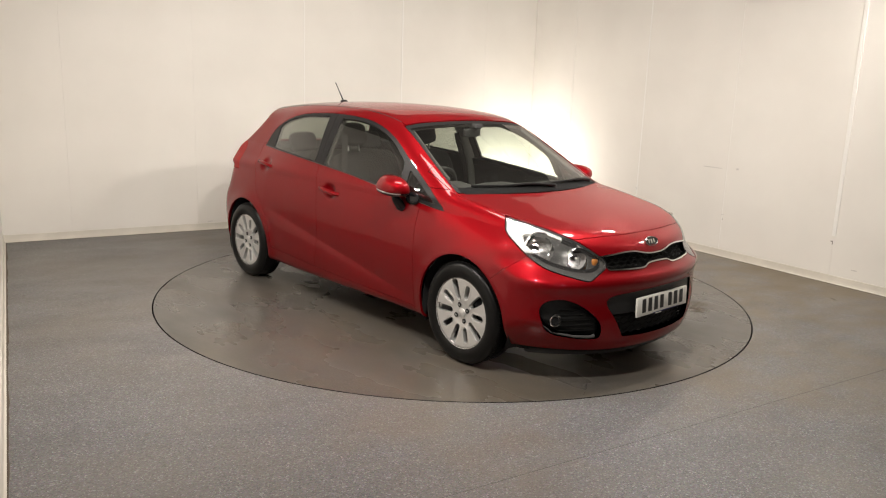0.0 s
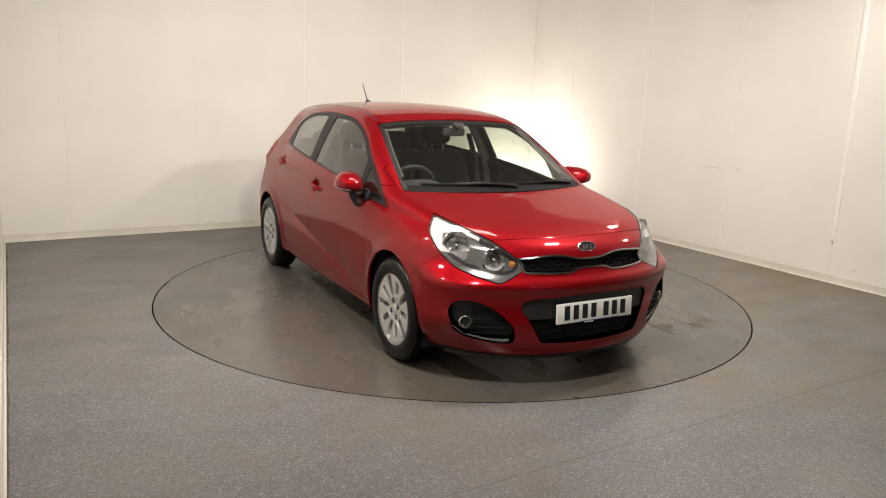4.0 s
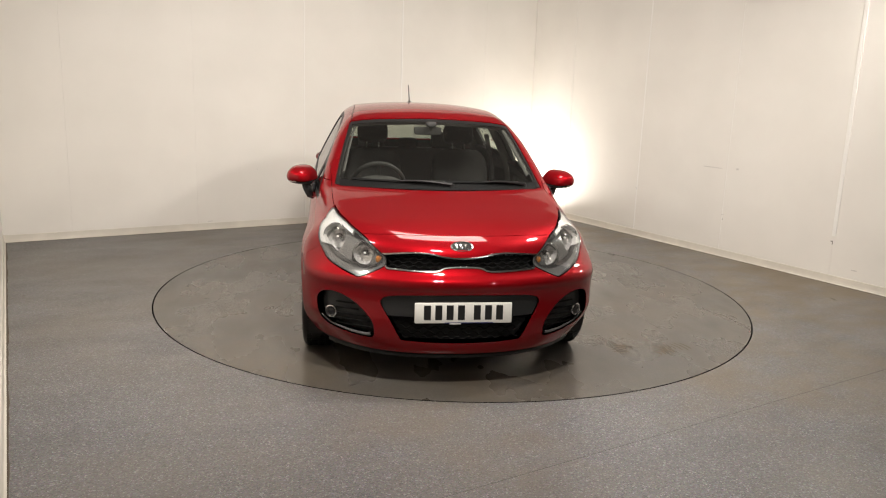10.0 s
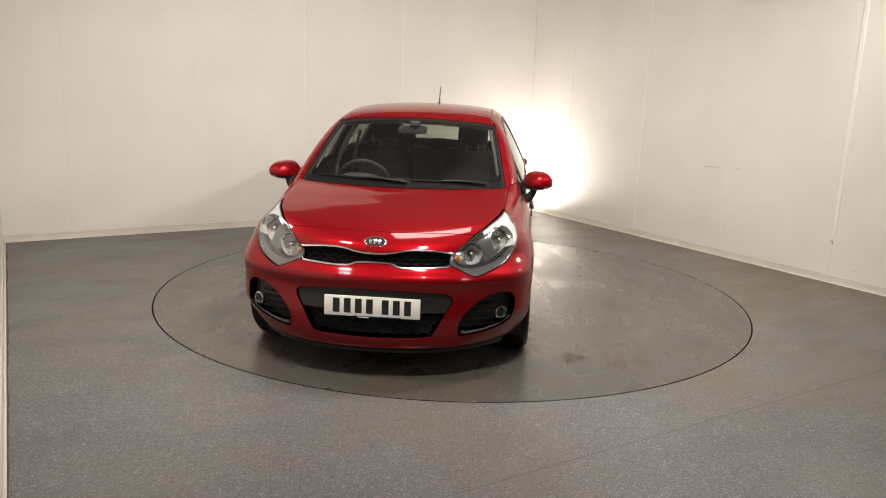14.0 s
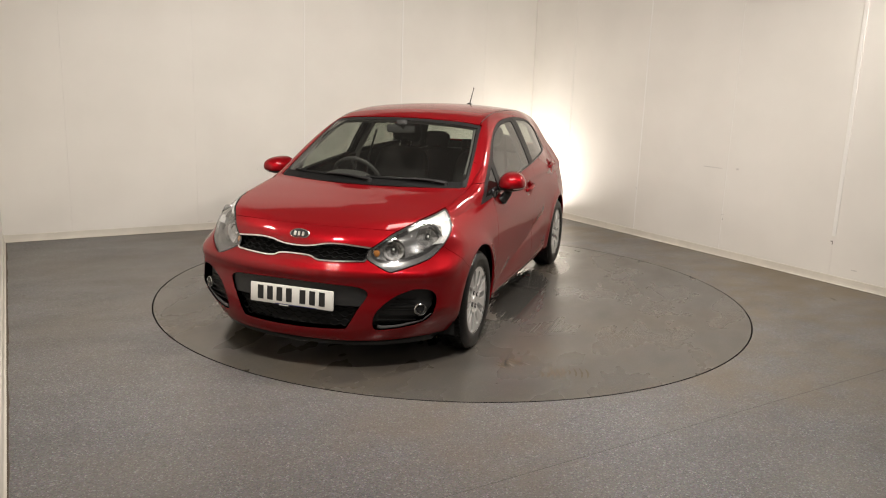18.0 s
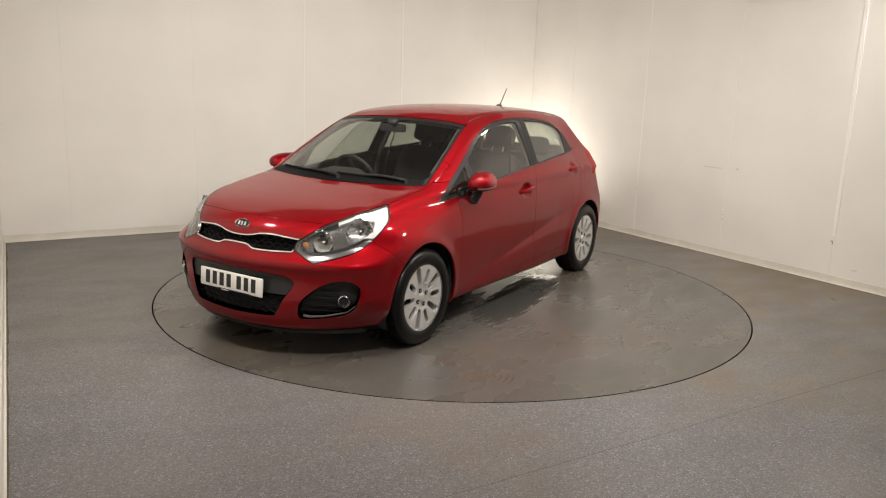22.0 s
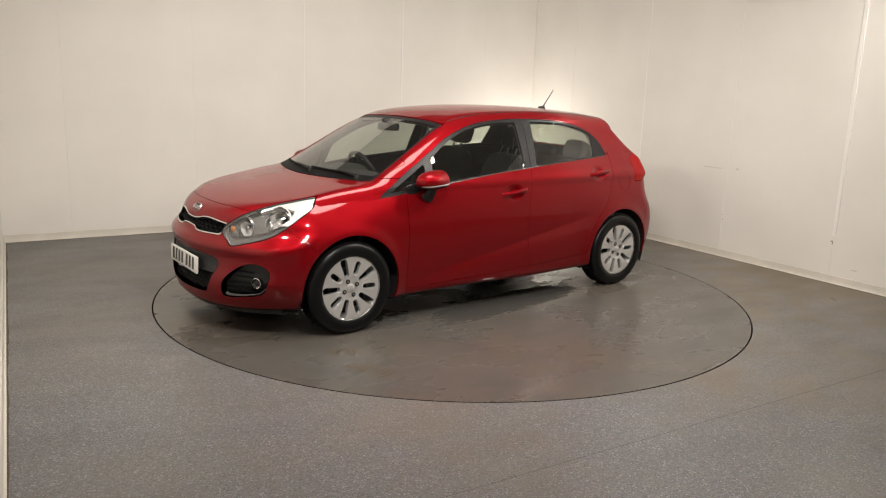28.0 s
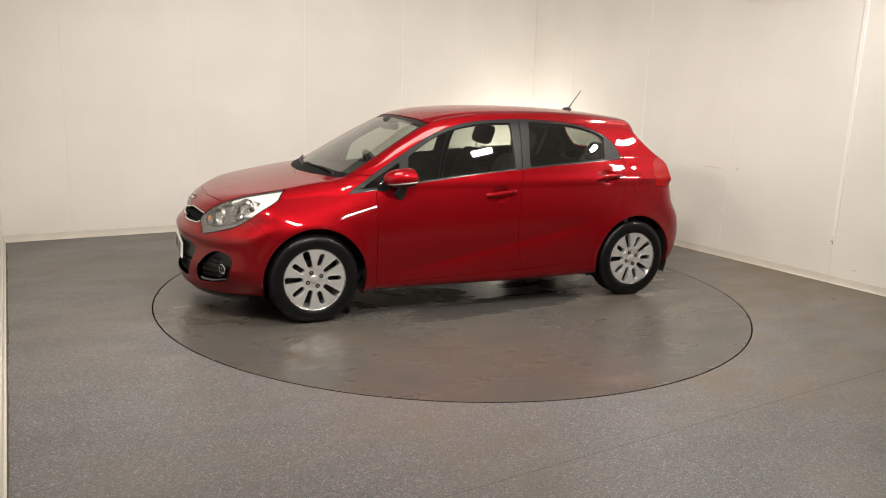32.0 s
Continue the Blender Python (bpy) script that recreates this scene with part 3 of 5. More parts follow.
def panel(name, mesh, mat, parent, label="", lip=.014, flip=False):
    """A pressed panel: the piece of skin with its edges turned in."""
    V, N, T = mesh
    N = N / np.linalg.norm(N, axis=1)[:, None]
    if lip:
        e = np.concatenate([T[:, [0, 1]], T[:, [1, 2]], T[:, [2, 0]]])
        key = np.sort(e, 1)
        _, ix, ct = np.unique(key[:, 0] * len(V) + key[:, 1], return_index=True, return_counts=True)
        rim = e[ix[ct == 1]]
        rv = np.unique(rim)
        pos = np.zeros(len(V), int)
        pos[rv] = np.arange(len(rv))
        n0 = len(V)
        side = np.zeros((len(rv), 3))
        # flange normals point out of the panel along the cut
        for i, j in rim.tolist():
            t = V[j] - V[i]
            w = np.cross(t, N[i])
            side[pos[i]] += w
            side[pos[j]] += w
        side /= np.maximum(np.linalg.norm(side, axis=1), 1e-9)[:, None]
        # a small rounded edge, then the flange
        w = .0009 if lip > .008 else 0.0
        V = np.concatenate([V, V[rv] + side * w - N[rv] * w * 1.6, V[rv] + side * w - N[rv] * lip])
        a, b = pos[rim[:, 0]] + n0, pos[rim[:, 1]] + n0
        i, j = rim[:, 0], rim[:, 1]
        m = len(rv)
        T = np.concatenate([T, np.stack([b, a, a + m], 1), np.stack([b, a + m, b + m], 1)] + ([np.stack([j, i, a], 1), np.stack([j, a, b], 1)] if w else []))
        N = np.concatenate([N, side, side])
    me = bpy.data.meshes.new(name)
    me.from_pydata(V.tolist(), [], T.tolist())
    me.polygons.foreach_set("use_smooth", np.ones(len(me.polygons), bool))
    me.normals_split_custom_set_from_vertices(N.tolist())
    me.materials.append(mat)
    ob = new(name, me)
    ob.parent = parent
    if label:
        ob["label"] = label
    return ob


def nose_x(y, z):
    """Where the front skin lies at (y, z)."""
    y, z = np.atleast_1d(np.asarray(y, float)), np.atleast_1d(np.asarray(z, float))
    lo, hi = np.full(y.shape, 1.3), np.full(y.shape, 2.3)
    for _ in range(40):
        m = (lo + hi) / 2
        s = body_form(m, y, z) < 0
        lo, hi = np.where(s, m, lo), np.where(s, hi, m)
    return lo


def nose_x_cabin(y, z):
    """Where the windscreen's skin lies at (y, z)."""
    y, z = np.atleast_1d(np.asarray(y, float)), np.atleast_1d(np.asarray(z, float))
    lo, hi = np.full(y.shape, 0.0), np.full(y.shape, 1.4)
    for _ in range(40):
        m = (lo + hi) / 2
        s = body_form(m, y, z) < 0
        lo, hi = np.where(s, m, lo), np.where(s, hi, m)
    return lo


def side_y(x, z):
    x, z = np.atleast_1d(np.asarray(x, float)), np.atleast_1d(np.asarray(z, float))
    lo, hi = np.full(x.shape, .2), np.full(x.shape, 1.0)
    for _ in range(40):
        m = (lo + hi) / 2
        s = body_form(x, m, z) < 0
        lo, hi = np.where(s, m, lo), np.where(s, hi, m)
    return lo


def top_z(x, y):
    x, y = np.atleast_1d(np.asarray(x, float)), np.atleast_1d(np.asarray(y, float))
    lo, hi = np.full(x.shape, .5), np.full(x.shape, 1.6)
    for _ in range(40):
        m = (lo + hi) / 2
        s = body_form(x, y, m) < 0
        lo, hi = np.where(s, m, lo), np.where(s, hi, m)
    return lo


# outlines: side view (x, z), front view (y, z), plan (x, y), lamp view (q, z) with q = .78 y - .62 x
SCREEN = outline([(-.672, .962), (-.672, .962), (-.40, .956), (0, .953), (.40, .956), (.672, .962), (.672, .962), (.622, 1.155), (.567, 1.328), (.567, 1.328), (.40, 1.350), (0, 1.364), (-.40, 1.350), (-.567, 1.328), (-.567, 1.328), (-.622, 1.155)])
CLEAR = outline([(-.632, .998), (-.58, .984), (0, .976), (.58, .984), (.632, .998), (.642, 1.03), (.604, 1.16), (.560, 1.285), (.535, 1.314), (.30, 1.337), (0, 1.345), (-.30, 1.337), (-.535, 1.314), (-.560, 1.285), (-.604, 1.16), (-.642, 1.03)])
BACK = outline([(-.53, 1.10), (0, 1.09), (.53, 1.10), (.57, 1.14), (.48, 1.29), (.44, 1.31), (0, 1.325), (-.44, 1.31), (-.48, 1.29), (-.57, 1.14)])
DLO = outline([(1.055, .857), (1.055, .857), (.90, .876), (.55, .929), (.10, .984), (-.27, 1.017), (-.70, 1.048), (-1.215, 1.078), (-1.215, 1.078), (-1.155, 1.20), (-1.0, 1.292), (-.75, 1.350), (-.36, 1.371), (0, 1.355), (.23, 1.312), (.43, 1.238), (.60, 1.142), (.77, 1.042), (.93, .942)])
F_GLASS = outline([(.628, .930), (.628, .930), (.30, .971), (-.215, 1.022), (-.215, 1.022), (-.238, 1.344), (-.238, 1.344), (0, 1.334), (.220, 1.293), (.41, 1.222), (.595, 1.105), (.595, 1.105)])
R_GLASS = outline([(-.335, 1.034), (-.335, 1.034), (-.70, 1.059), (-1.035, 1.080), (-1.035, 1.080), (-1.072, 1.236), (-1.072, 1.236), (-.98, 1.282), (-.74, 1.334), (-.395, 1.351), (-.395, 1.351)])
Q_GLASS = outline([(.965, .890), (.965, .890), (.69, .920), (.69, .920), (.662, 1.070), (.662, 1.070)], steps=4)
HEADLAMP = outline([(-.368, .886), (-.368, .886), (-.362, .815), (-.400, .765), (-.462, .706), (-.543, .654), (-.634, .624), (-.775, .590), (-.800, .590), (-.862, .622), (-.902, .652), (-.890, .690), (-.856, .712), (-.745, .778), (-.594, .834), (-.508, .856)])
BONNET_EDGE = outline([(1.895, 0), (1.885, .22), (1.850, .42), (1.815, .53), (1.815, .53), (1.70, .605), (1.45, .672), (1.05, .690), (.80, .70), (.80, .70), (.80, -.70), (.80, -.70), (1.05, -.690), (1.45, -.672), (1.70, -.605), (1.815, -.53), (1.815, -.53), (1.850, -.42), (1.885, -.22)])
GRILLE = outline([(.445, .706), (.445, .706), (.27, .722), (.175, .720), (.10, .706), (.04, .700), (-.04, .700), (-.10, .706), (-.175, .720), (-.27, .722), (-.445, .706), (-.445, .706), (-.40, .632), (-.40, .632), (-.25, .626), (-.14, .627), (-.08, .645), (.08, .645), (.14, .627), (.25, .626), (.40, .632), (.40, .632)])
INTAKE = outline([(.425, .476), (.395, .494), (.30, .505), (0, .514), (-.30, .505), (-.395, .494), (-.425, .476), (-.428, .448), (-.378, .362), (-.330, .278), (-.295, .260), (0, .252), (.295, .260), (.330, .278), (.378, .362), (.428, .448)])
FOG = outline([(.463, .272), (.475, .355), (.555, .440), (.655, .488), (.735, .482), (.765, .430), (.748, .345), (.69, .292), (.585, .266), (.50, .258)])
TAIL_LAMP = outline([(-1.485, .868), (-1.485, .868), (-1.80, .868), (-1.84, .95), (-1.74, 1.09), (-1.66, 1.098), (-1.58, 1.092), (-1.518, 1.050), (-1.508, .99)])
FLAP = outline([(-1.345 + .072 * math.cos(k * math.pi / 6), .876 + .078 * math.sin(k * math.pi / 6)) for k in range(12)], steps=3)
R_DOOR_EDGE = [(.30, -.90), (.45, -.925), (.534, -.968), (.684, -1.091), (.80, -1.155), (.876, -1.185), (.98, -1.222), (1.10, -1.245)]
DOOR_LOW = [(-.95, .303), (-.32, .273), (.28, .252), (.95, .238)]
DOOR_MID = [(.20, -.290), (.30, -.275), (.43, -.254), (.69, -.240), (.90, -.258), (1.05, -.275), (1.40, -.322)]
DITCH = [(-1.5, .470), (-1.2, .488), (-.6, .512), (0, .528), (.30, .548), (.5, .56)]


def far(cond, f):
    return np.where(cond, f, 1.0)


def shell(car):
    """All pressed panels, glass and lamp covers of the body."""
    skin = body_skin()
    # wheel openings
    for ax in (AXLE, -AXLE):
        skin = only(skin, lambda x, y, z: -np.maximum(np.hypot(x - ax + .01, z - .298) - ARCH_R, .52 - np.abs(y)))
    pieces = {}
    # glass
    screen, skin = split(skin, lambda x, y, z: far((x > .15) & (z > .93) & (z < 1.45), inside(SCREEN, y, z)))
    pane, frit = split(screen, lambda x, y, z: inside(CLEAR, y, z), 0)
    g = panel("windscreen", shift(frit, .004), PILLAR, car, "black-edged windscreen", lip=.006)
    panel("pane", shift(pane, .004), SCREENGLASS, g, "clear laminated glass", lip=0).visible_shadow = False
    back, skin = split(skin, lambda x, y, z: far((x < -1.3) & (z > 1.0), inside(BACK, y, z)))
    panel("rear_window", shift(back, .004), DARKGLASS, car, "tinted tailgate glass", lip=0).visible_shadow = False
    dlo, skin = split(skin, lambda x, y, z: far((np.abs(y) > .4) & (z > .83), inside(DLO, x, z)), .001)
    for s, side in ((1, "left"), (-1, "right")):
        d = only(dlo, lambda x, y, z: -y * s)
        # bright strip along the waist
        strip, d = split(d, lambda x, y, z: inside(DLO, x, z) * 0 + (z - .0042 + .1 * np.maximum(x - .9, 0) - np.interp(x, [-1.215, -.7, -.27, .10, .55, .90, 1.055], [1.078, 1.048, 1.017, .984, .929, .876, .857])), 0)
        panel("waist_strip", shift(strip, -.0015), WAIST, car, "slim chrome waist strip", lip=.004)
        for nm, poly, mat, lab in (("front_side_window", F_GLASS, GLASS, "clear side glass"), ("rear_side_window", R_GLASS, DARKGLASS, "tinted rear side glass"), ("quarter_light", Q_GLASS, SMOKED, "small triangular fixed glass")):
            p, d = split(d, lambda x, y, z: inside(poly, x, z), .0005)
            panel(nm, shift(p, .006), mat, car, lab, lip=0).visible_shadow = False
        front, rear = split(d, lambda x, y, z: curve(z, DOOR_MID) - x, .003)
        panel("door_frame", shift(front, .001), PILLAR, car, "satin black front door frame", lip=.02)
        panel("door_frame", shift(rear, .001), PILLAR, car, "satin black rear door frame", lip=.02)
    # lamps
    lamp, skin = split(skin, lambda x, y, z: far((x > 1.3) & (z > .5), inside(HEADLAMP, .78 * np.abs(y) - .62 * x, z)), .003)
    tail, skin = split(skin, lambda x, y, z: far((x < -1.3) & (np.abs(y) > .42), inside(TAIL_LAMP, x, z)), .0025)
    for s in (1, -1):
        pieces["lamp", s] = only(lamp, lambda x, y, z: -y * s)
        t = only(tail, lambda x, y, z: -y * s)
        lens = panel("tail_lamp", t, TAIL_RED, car, "red and clear tail lamp", lip=.02)
        clear = only(t, lambda x, y, z: np.maximum(np.abs(z - 1.055) - .028, x + 1.66))
        if len(clear[2]):
            panel("reversing_lens", shift(clear, -.002), LENS_WHITE, lens, "clear reversing lens", lip=.004)
    # front openings
    grille, skin = split(skin, lambda x, y, z: far(x > 1.7, inside(GRILLE, y, z)), .001)
    mesh_in, surround = split(grille, lambda x, y, z: inside(GRILLE, y, z) + .0075, .0)
    panel("grille_surround", shift(surround, -.005), CHROME, car, "chrome grille surround", lip=.02)
    pieces["grille"] = mesh_in
    intake, skin = split(skin, lambda x, y, z: far(x > 1.7, inside(INTAKE, y, z)), .001)
    pieces["intake"] = intake
    fog, skin = split(skin, lambda x, y, z: far(x > 1.5, inside(FOG, np.abs(y), z)), .001)
    for s in (1, -1):
        pieces["fog", s] = only(fog, lambda x, y, z: -y * s)
    # outer panels
    bonnet, skin = split(skin, lambda x, y, z: far((x > .78) & (z > .75), inside(BONNET_EDGE, x, y)))
    panel("bonnet", bonnet, PAINT, car, lip=.02)
    roof, skin = split(skin, lambda x, y, z: far(z > 1.28, np.maximum(np.abs(y) - curve(x, DITCH), -1.30 - x)), .003)
    panel("roof", roof, PAINT, car, lip=.02)
    spoiler, skin = split(skin, lambda x, y, z: far((z > 1.315) & (x < -1.2), np.abs(y) - .52 + 0 * x), .002)
    fin = panel("rear_spoiler", spoiler, PAINT, car)
    bm = bmesh.new()
    rows = []
    for y in np.linspace(-.56, .56, 33):
        a = abs(y)
        x = -1.335 + .08 * a * a
        z = float(top_z(x, a)[0])
        rows.append([bm.verts.new((x + u, y, z + w)) for u, w in ((.02, -.004), (-.03, -.001), (-.065, -.008), (-.085, -.016), (-.093, -.026), (-.090, -.036), (-.045, -.058), (.0, -.062))])
    for p, r in zip(rows, rows[1:]):
        for j in range(8):
            bm.faces.new((p[j], r[j], r[(j + 1) % 8], p[(j + 1) % 8]))
    bm.faces.new(rows[0])
    bm.faces.new(rows[-1][::-1])
    part("spoiler_lip", bm, PAINT, fin, "red lip over the tailgate", sharp=1.2)
    bumper, skin = split(skin, lambda x, y, z: far(x > 1.3, 1.552 + (z - .58) * 1.12 - x))
    valance, bumper = split(bumper, lambda x, y, z: z - .186 - .03 * np.maximum(np.abs(y) - .5, 0), .001)
    panel("valance", shift(valance, .004), MESHBLACK, car, "black lower edge of the bumper", lip=.01)
    panel("front_bumper", bumper, PAINT, car, lip=.02)
    gate, skin = split(skin, lambda x, y, z: far((x < -1.3) & (z > .68), np.abs(y) - .60 + .25 * np.maximum(z - 1.05, 0)))
    panel("tailgate", gate, PAINT, car)
    rear, skin = split(skin, lambda x, y, z: far(x < -1.3, np.maximum(x + 1.60 + .25 * (z - .5), z - .70)))
    panel("rear_bumper", rear, PAINT, car)
    under, skin = split(skin, lambda x, y, z: np.maximum(z - curve(x, FLOOR_Z) - .012, np.abs(y) - .80), .0)
    panel("underbody", under, UNDER, car, "black underbody", lip=0)
    for s in (1, -1):
        one = only(skin, lambda x, y, z: -y * s)
        wing, one = split(one, lambda x, y, z: np.maximum(.853 - x, z - .98))
        panel("front_wing", wing, PAINT, car)
        doors, one = split(one, lambda x, y, z: np.maximum(np.maximum(curve(x, DOOR_LOW) - z, z - 1.10), np.maximum(curve(z, R_DOOR_EDGE) - x, (z - curve(x, BELT_Z) - .02))))
        f, r = split(doors, lambda x, y, z: curve(z, DOOR_MID) - x)
        pieces["front_door", s] = panel("front_door", f, PAINT, car)
        pieces["rear_door", s] = panel("rear_door", r, PAINT, car)
        flap, one = split(one, lambda x, y, z: inside(FLAP, x, z), .0018) if s > 0 else (None, one)
        panel("body_side", one, PAINT, car)
        if flap:
            panel("fuel_flap", flap, PAINT, car)
        # black strip in the roof's ditch
        bm = bmesh.new()
        xs = np.linspace(-1.28, .35, 30)
        ys = curve(xs, DITCH)
        zs = top_z(xs, ys)
        tube(bm, [(x, s * y, z - .004) for x, y, z in zip(xs, ys, zs)], .0055, 8)
        part("roof_moulding", bm, BLACK, car, "black roof ditch moulding")
    return pieces
# ---- the car's parts ----
def solid(bm):
    """A bmesh as points, normals and triangles."""
    bmesh.ops.triangulate(bm, faces=bm.faces)
    bm.normal_update()
    bm.verts.index_update()
    V = np.array([v.co for v in bm.verts])
    N = np.array([v.normal for v in bm.verts])
    T = np.array([[v.index for v in f.verts] for f in bm.faces])
    bm.free()
    return V, N, T


def pillow(bm, lo, hi, power=.55, n=14, m=None):
    """Adds a cushion: a ball swollen into a box."""
    c, h = [(a + b) / 2 for a, b in zip(lo, hi)], [(b - a) / 2 for a, b in zip(lo, hi)]
    v = bmesh.ops.create_uvsphere(bm, u_segments=n * 2, v_segments=n, radius=1)["verts"]
    for q in v:
        q.co = [cc + hh * math.copysign(abs(k) ** power, k) for cc, hh, k in zip(c, h, q.co)]
    if m is not None:
        bmesh.ops.transform(bm, matrix=m, verts=v)
    return v


def sub(name, mat, parent, label="", sharp=.6):
    """Decorator: a function that fills a bmesh becomes a part."""
    def run(fill):
        bm = bmesh.new()
        fill(bm)
        return part(name, bm, mat, parent, label, sharp=sharp)
    return run


def wheel(car, x, s):
    """Alloy wheel with ten slots, turned to look outwards (s: 1 left, -1 right)."""
    hub = new("wheel")
    hub.parent = car
    hub["label"] = "ten-spoke silver alloy wheel with black tyre"
    turn = 0 if s > 0 else 180
    hub.matrix_local = pose(x, s * .760, TYRE_R, 0, 0, turn)
    R, f = .214, .072

    @sub("tyre", RUBBER, hub)
    def tyre(bm):
        prof = [(.205, .080), (.214, .088), (.235, .0955), (.262, .0965), (.283, .090), (.296, .078), (.3015, .060), (.303, .030), (.303, 0)]
        prof = prof + [(r, -y) for r, y in prof[-2::-1]]
        lathe(bm, prof, 72, closed=True)
        # tread blocks round the crown
        for k in range(72):
            a = 2 * math.pi * k / 72
            for y in (-.055, -.02, .02, .055):
                box(bm, (.300, y - .013, -.0095), (.3055, y + .013, .0095), m=Matrix.Rotation(a + (.02 if y > 0 else 0), 4, "Y"))

    # dished face with slots
    bm = bmesh.new()
    rings = [(.012, f - .006), (.040, f - .006), (.062, f - .004), (.075, f - .001), (.11, f + .003), (.15, f + .006), (.18, f + .008), (.198, f + .009), (.205, f + .008)]
    rr = []
    for (r0, y0), (r1, y1) in zip(rings, rings[1:]):
        for k in range(5):
            rr.append((r0 + (r1 - r0) * k / 5, y0 + (y1 - y0) * k / 5))
    rr.append(rings[-1])
    n = 240
    rows = [[bm.verts.new((r * math.cos(2 * math.pi * k / n), y, r * math.sin(2 * math.pi * k / n))) for k in range(n)] for r, y in rr]
    for a, b in zip(rows, rows[1:]):
        for k in range(n):
            bm.faces.new((a[k], b[k], b[(k + 1) % n], a[(k + 1) % n]))
    bmesh.ops.recalc_face_normals(bm, faces=bm.faces)
    face = solid(bm)
    if face[1][:, 1].mean() < 0:
        face = (face[0], -face[1], face[2][:, ::-1])

    def slots(x_, y_, z_):
        a, r = np.arctan2(z_, x_), np.hypot(x_, z_)
        k = np.round(a / (math.pi / 5))
        d = a - k * math.pi / 5
        wide = np.round(k).astype(int) % 2 == 0
        along = np.clip(r * np.cos(d), np.where(wide, .094, .106), np.where(wide, .182, .162))
        half = np.where(wide, .0175 + .085 * (along - .094), .0170 + .030 * (along - .106))
        return half - np.hypot(r * np.cos(d) - along, r * np.sin(d))

    face = only(face, slots)
    panel("spokes", face, ALLOY, hub, lip=.030)

    # raised edge round every second, shorter slot
    for k in range(1, 10, 2):
        @sub("slot_edge", ALLOY, hub, "raised edge round a short slot")
        def edge(bm):
            pts = [(.192, .0310), (.160, .0290), (.130, .0275), (.108, .0265), (.092, .0205), (.083, .009)]
            pts = pts + [(u, -v) for u, v in pts[::-1]]
            m = Matrix.Rotation(-k * math.pi / 5, 4, "Y")
            tube(bm, [m @ Vector((u, f + .0005 + .05 * (u - .08), v)) for u, v in pts], .0042, 6, flat=.7)

    @sub("rim", ALLOY, hub, "silver rim with a bright lip")
    def rim(bm):
        lathe(bm, [(.204, f + .006), (.209, f + .012), (.215, f + .014), (.218, f + .008), (.214, f - .004), (.205, f - .012), (.198, f - .03), (.192, 0), (.198, -.07), (.203, -.07), (.200, 0), (.205, f - .02), (.200, f + .002)], 96, closed=True)

    @sub("brake_disc", DARKMETAL, hub, "dark brake disc behind the spokes")
    def disc(bm):
        lathe(bm, [(.001, .012), (.07, .012), (.075, .0), (.128, .0), (.130, -.02), (.001, -.02)], 48)
        lathe(bm, [(.195, -.05), (.195, -.055), (.06, -.055)], 48)

    @sub("centre_cap", ALLOY, hub, "round silver centre cap")
    def cap(bm):
        lathe(bm, [(.0005, f + .004), (.018, f + .003), (.026, f - .001), (.028, f - .008)], 32)

    for k in range(4):
        a = math.pi / 4 + k * math.pi / 2 + .35
        cx, cz = .050 * math.cos(a), .050 * math.sin(a)

        # the nut hole's shade is put in as a shallow black disc
        @sub("bolt_hole", PIT, hub, "black disc painted as the shaded recess round a wheel nut")
        def hole(bm):
            lathe(bm, [(.0145, f + .0005), (.0135, f - .003), (.0005, f - .004)], 18, Matrix.Translation((cx, 0, cz)))

        @sub("wheel_nut", STEEL, hub)
        def nut(bm):
            lathe(bm, [(.0005, f + .0045), (.006, f + .004), (.0075, f), (.0075, f - .004)], 6, Matrix.Translation((cx, 0, cz)))
    return hub


def arch_liner(car, x, s):
    @sub("arch_liner", UNDER, car, "black wheel arch liner")
    def fill(bm):
        r = ARCH_R + .014
        for a, b in ((.50, .812),):
            rows = []
            for k in range(25):
                t = math.pi * (-.12 + 1.24 * k / 24)
                rows.append([bm.verts.new((x - .01 + r * math.cos(t), s * y, .298 + r * math.sin(t))) for y in (a, b)])
            for p, q in zip(rows, rows[1:]):
                bm.faces.new((p[0], q[0], q[1], p[1]))
            bm.faces.new([row[0] for row in rows])


